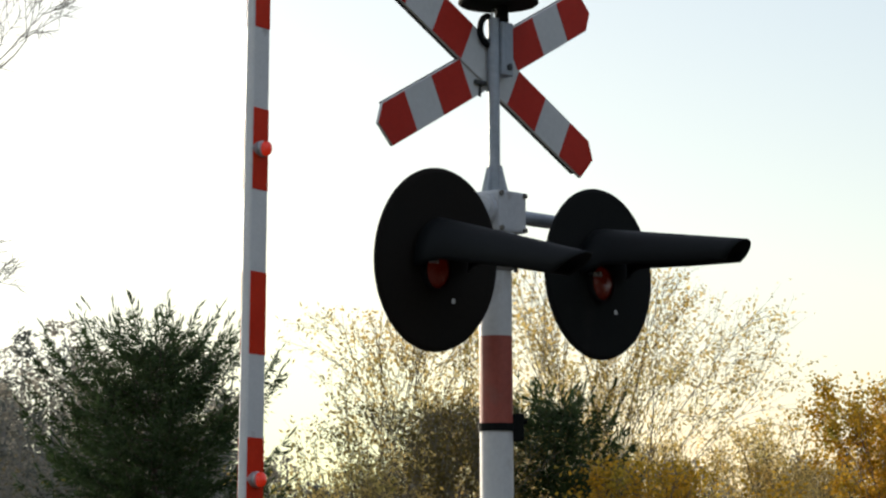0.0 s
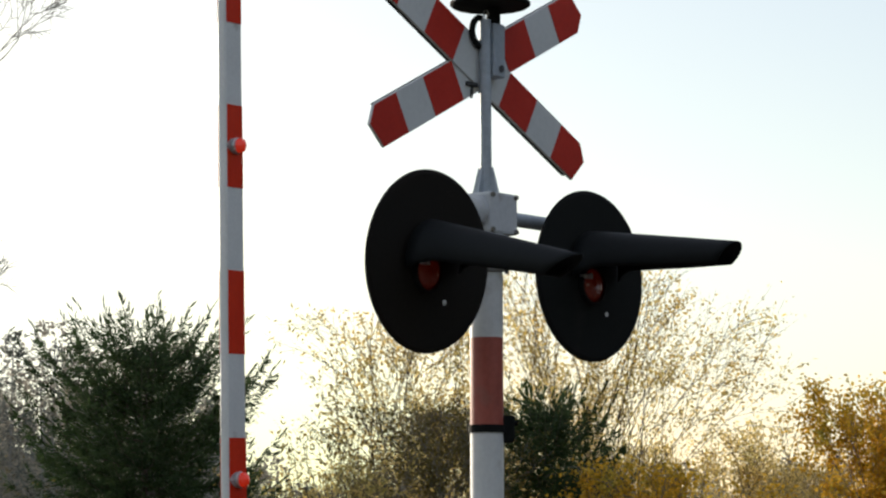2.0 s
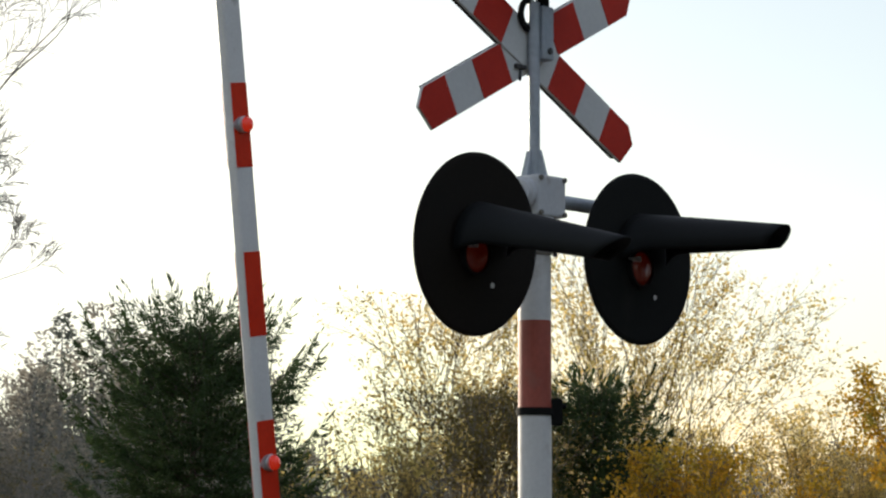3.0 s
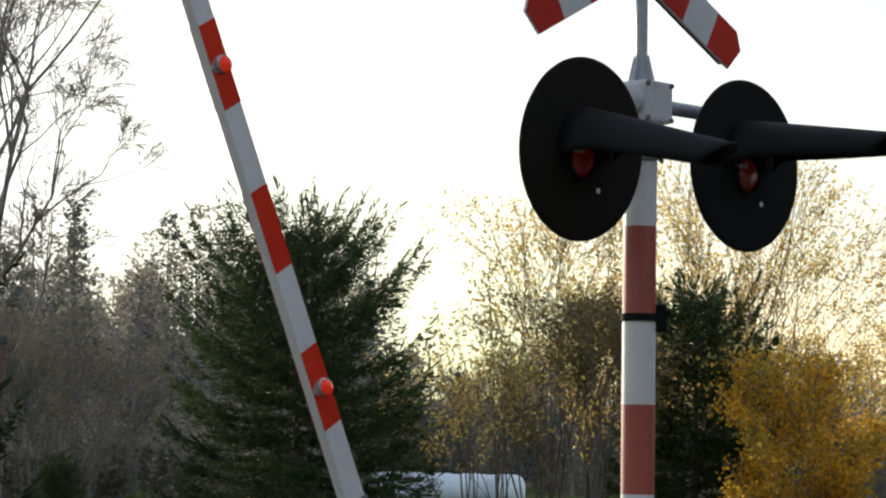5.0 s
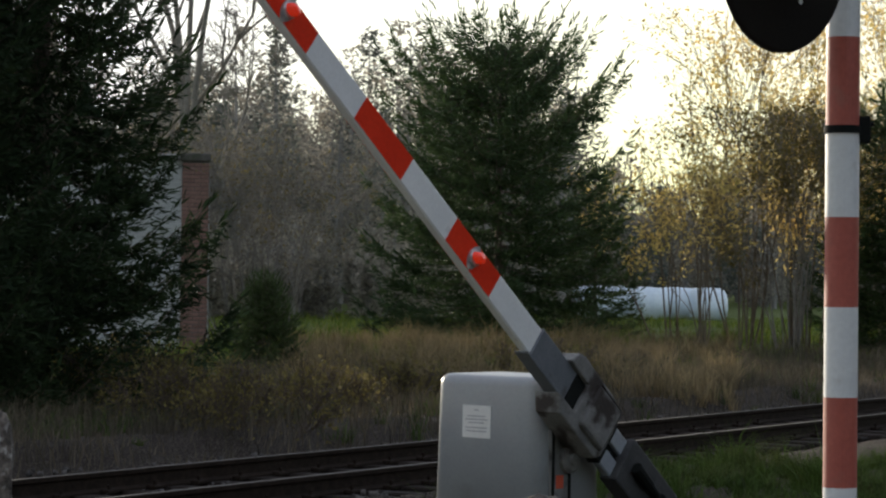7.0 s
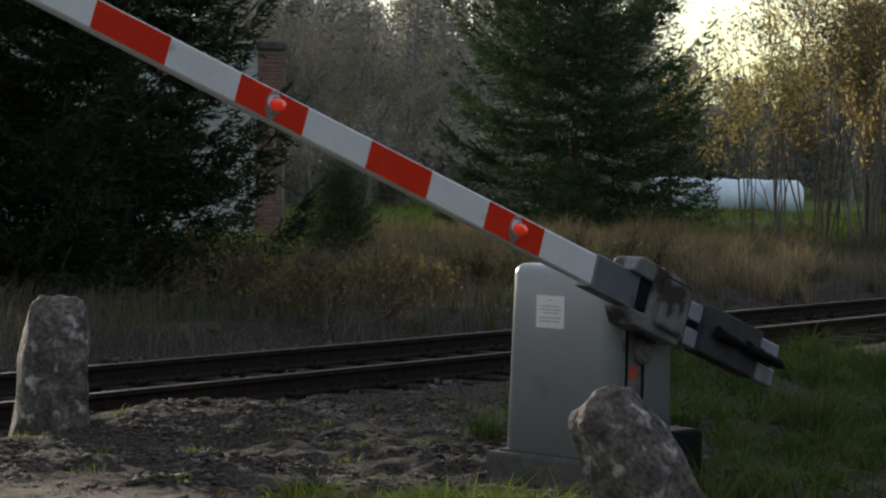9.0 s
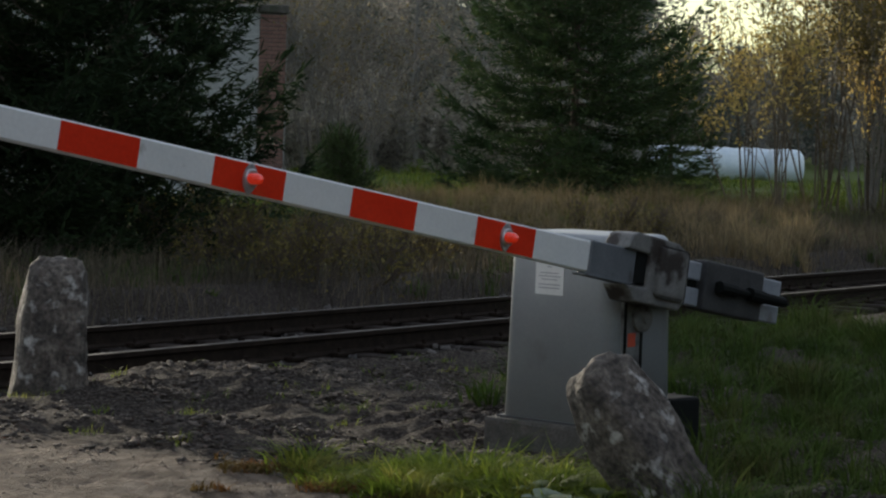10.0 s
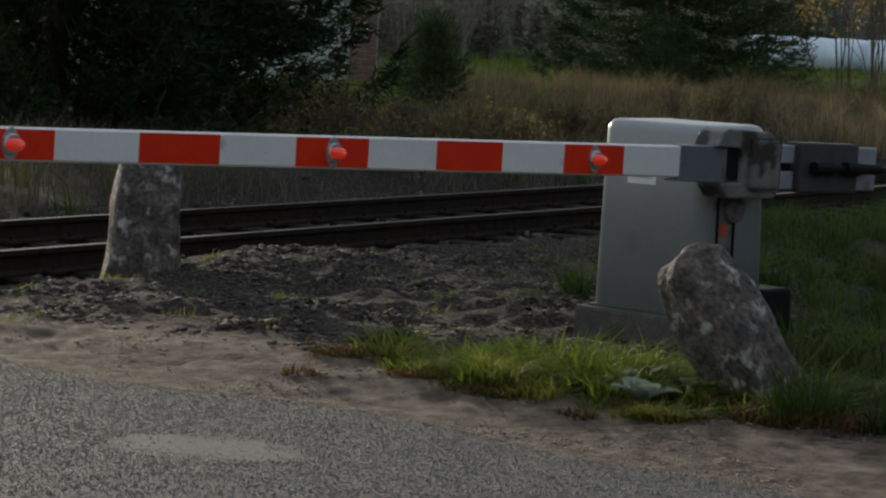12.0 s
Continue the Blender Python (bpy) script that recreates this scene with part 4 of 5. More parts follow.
def spruce(label, x, y, h, radius, seed, needles="needles", outline=CONE, density=1.0, name="spruce_tree", shoot=0.13, lift=1.0, leaders=0, droop=0.13):
    """Boughs round the trunk, twigs along both sides of each bough, needle shoots along each twig."""
    rng = np.random.default_rng(seed)
    base = empty(name, pose(x, y, ground_z(x, y) - 0.05))
    tagged(base, label, "tree")
    gs, rs = [g for g, _ in outline], [r for _, r in outline]
    segs = [((0, 0, 0), (0, 0, h * 0.5), 0.017 * h, 0.011 * h), ((0, 0, h * 0.5), (0, 0, h), 0.011 * h, 0.008)]
    P, D, L = [], [], []

    def shoots(at, way, length):
        P.append(at)
        D.append(way)
        L.append(np.broadcast_to(length, len(at)) * rng.uniform(0.65, 1.3, len(at)))

    z = 0.10 * min(1.0, h / 4)
    u = np.linspace(0, 1, 7)
    while z < h * 0.985:
        g = z / h
        whorl = int(rng.integers(5, 9))
        turn = rng.uniform(0, 6.28)
        for k in range(whorl):
            a = turn + 2 * math.pi * k / whorl + rng.normal() * 0.25
            R = radius * float(np.interp(g, gs, rs)) * rng.uniform(0.72, 1.14) + 0.05
            up = radians(-12 + lift * 68 * max(0.0, g - 0.15) ** 1.25 + rng.normal() * 7)
            out = np.array([math.cos(a), math.sin(a), 0.0])
            side = np.array([-out[1], out[0], 0.0])
            run, rise = R * (0.55 + 0.45 * math.cos(up)), R * math.sin(up)
            sag = (droop - 0.10 * g) * R
            tip = (0.16 + 0.16 * g) * R * lift
            pts = np.array([[0, 0, z]]) + out * (run * u)[:, None] + np.array([[0, 0, 1.0]]) * (rise * u - sag * np.sin(math.pi * u) + tip * u ** 3)[:, None]
            for q in range(6):
                segs.append((pts[q], pts[q + 1], 0.006 * R * (1 - q / 6) + 0.004, 0.006 * R * (1 - (q + 1) / 6) + 0.003))
            m = max(5, int(R * 17 * density))
            t = np.sort(rng.uniform(0.14, 1.0, m))
            root = np.stack([np.interp(t, u, pts[:, c]) for c in range(3)], 1)
            sgn = rng.choice([-1.0, 1.0], m)[:, None]
            reach = (0.40 * R * (1.06 - t) ** 0.8 * np.clip(t * 2.4, 0.3, 1) + 0.06) * rng.uniform(0.55, 1.15, m)
            way = out * 0.75 + side * sgn * 0.72 + np.stack([np.zeros(m), np.zeros(m), 0.02 + 0.30 * g * lift + rng.normal(size=m) * 0.16], 1)
            way /= np.linalg.norm(way, axis=1)[:, None]
            n = max(3, int(reach.mean() / shoot * 2.6))
            for f in np.linspace(0.12, 1.0, n):
                at = root + way * (reach * f)[:, None] - np.array([[0, 0, 0.10]]) * (reach * f)[:, None]
                shoots(at, way + rng.normal(size=(m, 3)) * 0.42 + np.array([[0, 0, 0.12]]), shoot * 0.85)
            shoots(root, out + rng.normal(size=(m, 3)) * 0.5, shoot)
            end = pts[-1] - pts[-2]
            end = end / np.linalg.norm(end)
            q = np.linspace(0, 1, 5)[:, None]
            shoots(pts[-1] + end * q * shoot * 1.5, end + rng.normal(size=(5, 3)) * 0.22 + np.array([[0, 0, 0.25 * lift]]), shoot * 1.3)
        z += (0.20 + 0.016 * h) / density ** 0.5 * (1.0 - 0.35 * g) * rng.uniform(0.75, 1.2) * min(1.0, h / 4)
    # long bare leading shoots
    for k in range(leaders + 1):
        a, r = rng.uniform(0, 6.28), (0.0 if k == 0 else radius * rng.uniform(0.10, 0.62))
        zs = h * (0.97 if k == 0 else float(np.interp(r / radius, (0, 0.62), (0.93, 0.76))))
        s0 = np.array([r * math.cos(a), r * math.sin(a), zs])
        for j in range(6 if k else 4):
            b = rng.uniform(0, 6.28)
            tilt = rng.uniform(0.05, 0.55) if j else 0.04
            ln = (0.07 * h + 0.15) * rng.uniform(0.6, 1.15) * (0.7 if j else 1.0)
            d = np.array([math.cos(b) * tilt + 0.25 * math.cos(a) * (r > 0), math.sin(b) * tilt + 0.25 * math.sin(a) * (r > 0), 1.0])
            e = s0 + d / np.linalg.norm(d) * ln
            segs.append((s0 - d * 0.25 * ln, e, 0.011, 0.003))
            q = np.linspace(-0.2, 0.97, 11)[:, None]
            shoots(s0 + (e - s0) * q, np.broadcast_to(d, (11, 3)) + rng.normal(size=(11, 3)) * 0.35, shoot * (0.95 - 0.35 * np.clip(q[:, 0], 0, 1)))
    V, F = limbs(segs, 4)
    raw("trunk", V, F, "bark", base)
    P, D, L = np.vstack(P), np.vstack(D), np.concatenate(L)
    V, F = blades(rng, P, L, L * 0.085 + 0.002, D, 0.10)
    raw("crown", V, F, needles, base)
    return base


def branch_tree(rng, base_pts, directions, lengths, r0, depth, split, droop=0.0, wild=0.35, least=0.0035, fork=(0.35, 0.85)):
    """Grows limbs by repeated forking; gives the segments and the thin tips."""
    segs, tips = [], []
    stack = [(np.array(p, float), np.array(d, float), L, r, depth) for p, d, L, r in zip(base_pts, directions, lengths, r0)]
    while stack:
        p, d, L, r, k = stack.pop()
        d = d / np.linalg.norm(d)
        n = 4
        for j in range(n):
            nd = d + rng.normal(size=3) * wild * 0.25 + np.array([0, 0, -droop if k < 2 else 0.04])
            nd /= np.linalg.norm(nd)
            q = p + nd * L / n
            segs.append((p, q, r * (1 - j / n * 0.45), r * (1 - (j + 1) / n * 0.45)))
            if k <= 1:
                tips.append((q, nd))
            if k > 0 and j > 0:
                for _ in range(split if j == n - 1 else rng.integers(0, 2) + (1 if k < 3 else 0)):
                    a = rng.normal(size=3)
                    a -= a @ nd * nd
                    a /= np.linalg.norm(a)
                    cd = nd + a * rng.uniform(*fork)
                    stack.append((q, cd, L * rng.uniform(0.45, 0.72), max(least, r * 0.5), k - 1))
            p, d = q, nd
    return segs, tips


def shrub(name, label, x, y, h, stems, spread, seed, leaf_mat, leaves, leaf=0.09, bark="bark_pale", thick=0.03, low=0.25, category="shrub", depth=3, foot=0.5, broad=0.2):
    rng = np.random.default_rng(seed)
    base = empty(name, pose(x, y, ground_z(x, y) - 0.05))
    tagged(base, label, category)
    P, D, L, R = [], [], [], []
    for k in range(stems):
        a = rng.uniform(0, 2 * math.pi)
        t = spread * rng.uniform(0.1, 1.0)
        P.append((foot * math.cos(a) * t, foot * math.sin(a) * t, 0))
        D.append((math.cos(a) * t, math.sin(a) * t, 1.0))
        L.append(h * rng.uniform(0.45, 0.76) * (1.0 - 0.30 * t / spread))
        R.append(thick * rng.uniform(0.6, 1.1))
    segs, tips = branch_tree(rng, P, D, L, R, depth, 2, 0.0, 0.32, 0.005, (0.22, 0.62))
    segs = [s for s in segs if s[1][2] > 0.02 and s[1][2] < h * 1.05]
    V, F = limbs(segs, 3)
    raw("branching", V, F, bark, base)
    tips = [t for t in tips if t[0][2] > low * h and t[0][2] < h * 1.05]
    idx = rng.integers(0, len(tips), leaves)
    T = np.array([tips[i][0] for i in idx]) + rng.normal(size=(leaves, 3)) * 0.10
    DD = np.array([tips[i][1] for i in idx]) * 0.6 + np.array([0, 0, -0.35])
    V, F = blades(rng, T, leaf * rng.uniform(0.6, 1.3, leaves), leaf * broad * rng.uniform(0.7, 1.3, leaves), DD, 0.7)
    raw("foliage", V, F, leaf_mat, base)
    return base


def polar(az, d):
    return d * math.sin(radians(az)), d * math.cos(radians(az))


# the big spruces
spruce("broad dark green spruce with several leading shoots, beside the field", *polar(-6.05, 64.5), 6.85, 3.05, 11, outline=BROAD, density=1.5, shoot=0.20, leaders=13)
spruce("dark green spruce among the willows", *polar(2.35, 62), 5.4, 1.9, 12, outline=BROAD, density=1.7, shoot=0.19, leaders=3)
# the two near spruces take the needle colour darkened for shade
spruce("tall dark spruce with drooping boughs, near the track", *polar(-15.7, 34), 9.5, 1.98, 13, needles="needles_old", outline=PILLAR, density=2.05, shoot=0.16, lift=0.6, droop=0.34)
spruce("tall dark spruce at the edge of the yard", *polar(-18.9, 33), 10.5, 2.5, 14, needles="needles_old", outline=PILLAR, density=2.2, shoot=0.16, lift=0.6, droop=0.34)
spruce("small young spruce in the rough grass", *polar(-10.95, 44), 1.45, 0.62, 15, needles="needles_young", density=2.6, name="young_spruce", shoot=0.075)
spruce("dark spruce behind the bales", *polar(-4.0, 72), 4.3, 1.5, 16, needles="needles_young", density=1.0, shoot=0.15)

# willows and birch
for k, (az, d, h, st, sp, n) in enumerate(((-1.7, 58, 4.6, 8, 0.30, 2400), (0.3, 63, 5.7, 10, 0.22, 4400), (3.35, 66, 8.7, 16, 0.18, 11000), (-2.2, 70, 4.2, 6, 0.30, 1800), (6.6, 74, 5.6, 12, 0.36, 7500), (2.1, 70, 5.0, 9, 0.34, 3400), (-0.8, 62, 7.5, 11, 0.18, 5800), (2.7, 68, 5.4, 8, 0.22, 4000), (5.2, 72, 5.0, 10, 0.26, 6000))):
    shrub("willow", "tall sparse willow shrub with thin stems and yellowing leaves", *polar(az, d), h, st, sp, 40 + k, "leaf_willow", int(n * 0.75), 0.135, foot=(0.5 if k == 0 else 2.6), broad=0.20)
shrub("birch_tree", "golden-leaved young birch at the field's edge", *polar(9.5, 62), 6.0, 6, 0.22, 60, "leaf_birch", 15000, 0.11, "bark_grey", 0.05, 0.15, "tree", 3, 0.5, 0.32)
shrub("birch_tree", "young birch with orange and yellow leaves", *polar(4.9, 59), 4.0, 10, 0.42, 61, "leaf_birch", 9000, 0.11, "bark_grey", 0.03, 0.08, "tree", 3, 2.0, 0.32)
shrub("autumn_bush", "low orange-leaved bush growing down to the grass", *polar(5.1, 58), 2.4, 14, 0.55, 63, "leaf_birch", 5500, 0.11, "bark_grey", 0.02, 0.05, "shrub", 2, 2.6, 0.32)
shrub("autumn_bush", "tall olive brushwood with dense upright stems beside the dark spruce", *polar(0.2, 60.5), 5.2, 18, 0.30, 64, "leaf_olive", 10000, 0.10, "bark_grey", 0.025, 0.05, "shrub", 3, 1.6)
shrub("brushwood", "dark leafless brushwood beside the brick pier", *polar(-11.1, 57), 4.4, 30, 0.55, 65, "leaf_olive", 2600, 0.08, "bark_grey", 0.022, 0.05, "shrub", 3, 2.0)
for az, d, h in ((-11.2, 27.5, 0.75), (-12.7, 30, 0.7), (-9.7, 31.5, 0.6), (-13.7, 33, 0.9), (-8.0, 36, 0.6), (-5.2, 41, 0.8)):
    shrub("bramble_bush", "dark low bramble in the dry grass", *polar(az, d), h, 22, 0.9, int(200 - az * 10), "leaf_olive", 1500, 0.05, "bark", 0.008, 0.05, "shrub", 2, 0.6, 0.28)
shrub("willow", "low yellow-leaved bush at the edge of the meadow", *polar(7.4, 72), 4.4, 10, 0.5, 62, "leaf_willow", 9000, 0.10, "bark_pale", 0.03, 0.15)


def bare_tree(label, x, y, h, r, seed, depth=4):
    rng = np.random.default_rng(seed)
    base = empty("bare_tree", pose(x, y, ground_z(x, y) - 0.1))
    tagged(base, label, "tree")
    segs = [((0, 0, 0), (0.1, 0, h * 0.3), r, r * 0.85)]
    P, D, L, R = [], [], [], []
    for a, t, f in ((0.4, 0.06, 0.3), (2.6, 0.16, 0.28), (5.9, 0.22, 0.26), (4.0, 0.12, 0.3), (0.1, 0.9, 0.2), (0.2, 0.75, 0.36), (6.0, 0.55, 0.46), (3.3, 0.7, 0.40), (0.5, 0.6, 0.56)):
        P.append((0.07, 0, h * f))
        D.append((math.cos(a) * t, math.sin(a) * t, 1.0))
        L.append(h * (0.46 if t < 0.5 else 0.21))
        R.append(r * (0.50 if t < 0.4 else 0.36))
    V, F = limbs(segs, 8)
    raw("trunk", V, F, "bark_grey", base)
    for p, d, ln, rr in zip(P, D, L, R):
        s, tips = branch_tree(rng, [p], [d], [ln], [rr], depth, 2, 0.0, 0.30, 0.010, (0.35, 0.9))
        V, F = limbs(s, 4)
        raw("limb", V, F, "bark_grey", base)
    return base


bare_tree("tall leafless grey tree behind the brick building", *polar(-12.75, 74), 16.0, 0.19, 70, 5)
bare_tree("leafless grey tree beyond the yard", *polar(-15.2, 80), 15.0, 0.18, 71, 5)


# far wood: one mass of pines and bare undergrowth, distance haze painted into its colours
def wood(name, label, az0, az1, d0, d1, n, h0, h1, seed, mats, leaf=0.34, per=150):
    rng = np.random.default_rng(seed)
    segs, PV, PD, PL = [], [], [], []
    BV, BD, BL = [], [], []
    for k in range(n):
        az, d = rng.uniform(az0, az1), rng.uniform(d0, d1)
        x, y = polar(az, d)
        h = rng.uniform(h0, h1)
        lean = rng.normal(size=2) * 0.25
        segs.append(((x, y, -0.1), (x + lean[0], y + lean[1], h * 0.95), 0.10 + 0.006 * h, 0.02))
        conifer = rng.uniform() < 0.5
        w = h * (0.17 if conifer else 0.20)
        m = per
        t = rng.uniform(0.10 if conifer else 0.14, 1.0, m)
        prof = (1 - t) * 1.25 + 0.08 if conifer else np.sin(np.clip((t - 0.2) / 0.8, 0, 1) * math.pi) * 0.9 + 0.15
        a, q = rng.uniform(0, 2 * math.pi, m), rng.uniform(0.15, 1, m) ** 0.6
        p = np.stack([x + lean[0] * t + np.cos(a) * w * prof * q, y + lean[1] * t + np.sin(a) * w * prof * q, h * t], 1)
        dirs = np.stack([np.cos(a), np.sin(a), np.full(m, 0.1 if conifer else 0.4)], 1)
        (PV if conifer else BV).append(p)
        (PD if conifer else BD).append(dirs)
        (PL if conifer else BL).append(np.full(m, leaf) * rng.uniform(0.5, 1.3, m))
        for j in range(5):
            b = rng.uniform(0.3, 0.9) * h
            c = rng.uniform(0, 2 * math.pi)
            segs.append(((x, y, b), (x + math.cos(c) * w, y + math.sin(c) * w, b + w * 0.6), 0.03, 0.008))
    base = empty(name)
    tagged(base, label, "wood", kind="stuff")
    V, F = limbs(segs, 3)
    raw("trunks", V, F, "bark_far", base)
    for vv, dd, ll, mt in ((PV, PD, PL, mats[0]), (BV, BD, BL, mats[1])):
        P, D, L = np.vstack(vv), np.vstack(dd), np.concatenate(ll)
        reps = 5
        P, D, L = np.repeat(P, reps, 0) + rng.normal(size=(len(P) * reps, 3)) * leaf * 0.6, np.repeat(D, reps, 0), np.repeat(L, reps)
        V, F = blades(rng, P, L, L * 0.22, D, 0.8)
        raw("foliage", V, F, mt, base)


def far_ridge(name, label, az0, az1, d, h, seed, mat="far_mass"):
    """The closed mass of treetops behind the wood's edge; also shapes the unseen light-blocking banks."""
    rng = np.random.default_rng(seed)
    n, rows = 420, 9
    V, F = [], []
    for i in range(n + 1):
        az = az0 + (az1 - az0) * i / n
        top = h * (0.80 + 0.18 * noise.noise(Vector((i * 0.05, seed, 0))) + 0.16 * noise.noise(Vector((i * 0.23, seed, 2)))) + rng.uniform(-0.4, 0.4)
        for j in range(rows):
            t = j / (rows - 1)
            dd = d + 5 * t * t + 2.0 * noise.noise(Vector((i * 0.2, j * 0.7, seed))) + rng.uniform(-0.8, 0.8)
            x, y = polar(az, dd)
            V.append((x, y, -0.3 + top * t))
    for i in range(n):
        for j in range(rows - 1):
            a = i * rows + j
            F.append((a, a + rows, a + rows + 1, a + 1))
    tagged(raw(name, V, F, mat), label, "wood", kind="structure")


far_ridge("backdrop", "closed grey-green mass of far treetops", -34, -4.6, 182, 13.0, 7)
# two unseen banks, added only to cut skylight from behind and right
far_ridge("backdrop", "unseen dark bank added behind to block skylight", 124, 205, 34, 24.0, 9, "near_mass")
far_ridge("backdrop", "unseen dark bank added on the right to block skylight", 36, 110, 46, 21.0, 10, "near_mass")
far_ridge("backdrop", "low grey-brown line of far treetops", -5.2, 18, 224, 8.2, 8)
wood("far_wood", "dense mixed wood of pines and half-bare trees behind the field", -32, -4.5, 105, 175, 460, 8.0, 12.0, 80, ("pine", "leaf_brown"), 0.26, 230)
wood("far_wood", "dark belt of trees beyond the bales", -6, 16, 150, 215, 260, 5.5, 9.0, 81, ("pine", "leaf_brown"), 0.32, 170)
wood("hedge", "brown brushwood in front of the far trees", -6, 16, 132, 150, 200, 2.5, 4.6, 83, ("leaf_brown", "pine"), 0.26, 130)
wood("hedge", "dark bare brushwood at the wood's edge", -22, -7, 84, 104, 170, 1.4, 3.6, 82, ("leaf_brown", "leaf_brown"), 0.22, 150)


# grass of several kinds
def grass(name, label, mat, where, n, h, w, seed, lean=0.35, tuft=0):
    rng = np.random.default_rng(seed)
    P, H, ang = [], [], []
    while len(P) < n:
        q = where(rng)
        if q is None:
            continue
        x, y, k = q
        if tuft:
            m = int(rng.integers(tuft // 2, tuft * 2))
            off = rng.normal(size=(m, 2)) * 0.028 * (0.6 + k)
            for ox, oy in off:
                P.append((x + ox, y + oy, ground_z(x + ox, y + oy) - 0.01))
                H.append(k * rng.uniform(0.7, 1.1))
                ang.append(math.atan2(oy, ox) + rng.normal() * 0.5)
        else:
            P.append((x, y, ground_z(x, y) - 0.01))
            H.append(k)
    P, H = np.array(P)[:n], np.array(H)[:n]
    L = h * H * rng.uniform(0.5, 1.25, n)
    a = np.array(ang)[:n] if tuft else rng.uniform(0, 2 * math.pi, n)
    l1 = rng.uniform(0, lean, n)
    d1 = np.stack([np.cos(a) * l1 * 0.5, np.sin(a) * l1 * 0.5, np.ones(n)], 1)
    d2 = np.stack([np.cos(a) * l1 * 2.2, np.sin(a) * l1 * 2.2, np.ones(n) * 0.8], 1)
    H0 = rng.uniform(0.35, 1.0, n)
    L = L * (0.55 + 0.6 * H0)
    s = np.stack([-np.sin(a + 0.6), np.cos(a + 0.6), np.zeros(n)], 1) * (w * rng.uniform(0.6, 1.3, n))[:, None]
    m = P + d1 * (L * 0.55)[:, None]
    t = m + d2 * (L * 0.5)[:, None]
    V = np.stack([P - s, P + s, m + s * 0.7, m - s * 0.7, t], 1).reshape(-1, 3)
    k = np.arange(n)[:, None] * 5
    F = np.vstack([np.hstack([k, k + 1, k + 2]), np.hstack([k, k + 2, k + 3]), np.hstack([k + 3, k + 2, k + 4])])
    tagged(raw(name, V, F, mat), label, "grass", kind="stuff")


def clump(x, y, s, off=0.0):
    return noise.noise(Vector((x * s, y * s, off)))


def tuft_patch(rng):
    x, y = rng.uniform(-2.7, -0.35), rng.uniform(10.4, 13.1)
    g = road_gap(x, y)
    e = ((x + 1.42) / 1.02) ** 2 + ((y - 11.62 + 0.40 * (x + 1.42)) / 0.74) ** 2
    if (x + 1.2) ** 2 + (y - 11.0) ** 2 < 0.03 or e > 1 + 0.6 * clump(x, y, 2.2) or g < 0.52 or clump(x, y, 6.5, 9) < -0.12:
        return None
    return x, y, (0.5 + 0.5 * max(0, 1 - e)) * (1 + 1.5 * clump(x, y, 5, 2))


def verge_right(rng):
    x, y = rng.uniform(-2.2, 3.4), rng.uniform(10.2, 24)
    g = road_gap(x, y)
    if g < 1.1 or rail_gap(x, y) < 2.0 or clump(x, y, 1.6, 5) < -0.24 or (x < -0.75 and y < 14.9):
        return None
    return x, y, 0.55 + 1.5 * max(0, clump(x, y, 1.4, 1)) + 0.5 * max(0, clump(x, y, 5, 7))


def sparse_soil(rng):
    x, y = rng.uniform(-6.5, 0), rng.uniform(10.6, 20)
    g = road_gap(x, y)
    if g < 0.45 or g > 7 or clump(x, y, 2.4, 8) < 0.28:
        return None
    return x, y, 0.8


def far_band(lo, hi, c=-0.5):
    def where(rng):
        s, w = rng.uniform(-26, 34), rng.uniform(lo, hi)
        x, y = RAIL_FAR.x + RAIL_D.x * s - RAIL_N.x * w, RAIL_FAR.y + RAIL_D.y * s - RAIL_N.y * w
        if clump(x, y, 0.45, 3) < c:
            return None
        return x, y, 0.75 + 0.7 * clump(x, y, 0.5, 6)
    return where


def field(rng):
    az, d = rng.uniform(-17, 13), rng.uniform(36, 100)
    x, y = polar(az, d)
    if rail_gap(x, y) > -8 or clump(x, y, 0.2, 12) < -0.3:
        return None
    return x, y, 0.8 + 0.6 * clump(x, y, 0.3, 4)


grass("grass_tuft", "bright green sunlit grass tuft before the barrier plinth", "grass", tuft_patch, 13000, 0.12, 0.0062, 90, 2.4, 22)
grass("grass", "rank green grass on the verge beside the barrier", "grass_verge", verge_right, 46000, 0.24, 0.0048, 91, 1.5, 24)
grass("grass", "thin scattered grass on the dark soil", "grass", sparse_soil, 2600, 0.07, 0.003, 92, 1.2, 14)
grass("dry_grass", "tall dry straw-coloured grass along the far side of the track", "grass_dry", far_band(1.4, 9), 34000, 0.42, 0.006, 93, 1.1)
grass("dry_grass", "thin brown grass on the bank beside the track", "grass_dry", far_band(5, 12, -0.10), 22000, 0.5, 0.007, 94, 0.9)


def straw_tufts(rng):
    az, d = rng.uniform(-10.6, -1.0), rng.uniform(36, 60)
    x, y = polar(az, d)
    if clump(x, y, 0.55, 30) < 0.10:
        return None
    return x, y, 0.7 + 0.8 * max(0, clump(x, y, 0.8, 31))


grass("weeds", "dull green weeds among the dry grass beside the track", "grass_verge", far_band(1.4, 10, 0.02), 16000, 0.34, 0.006, 98, 1.3, 18)
grass("dry_grass", "pale straw tufts before the broad spruce", "straw", straw_tufts, 19000, 0.60, 0.007, 97, 0.8, 16)
grass("field_grass", "green meadow grass behind the track", "grass", field, 34000, 0.24, 0.014, 95, 0.8)


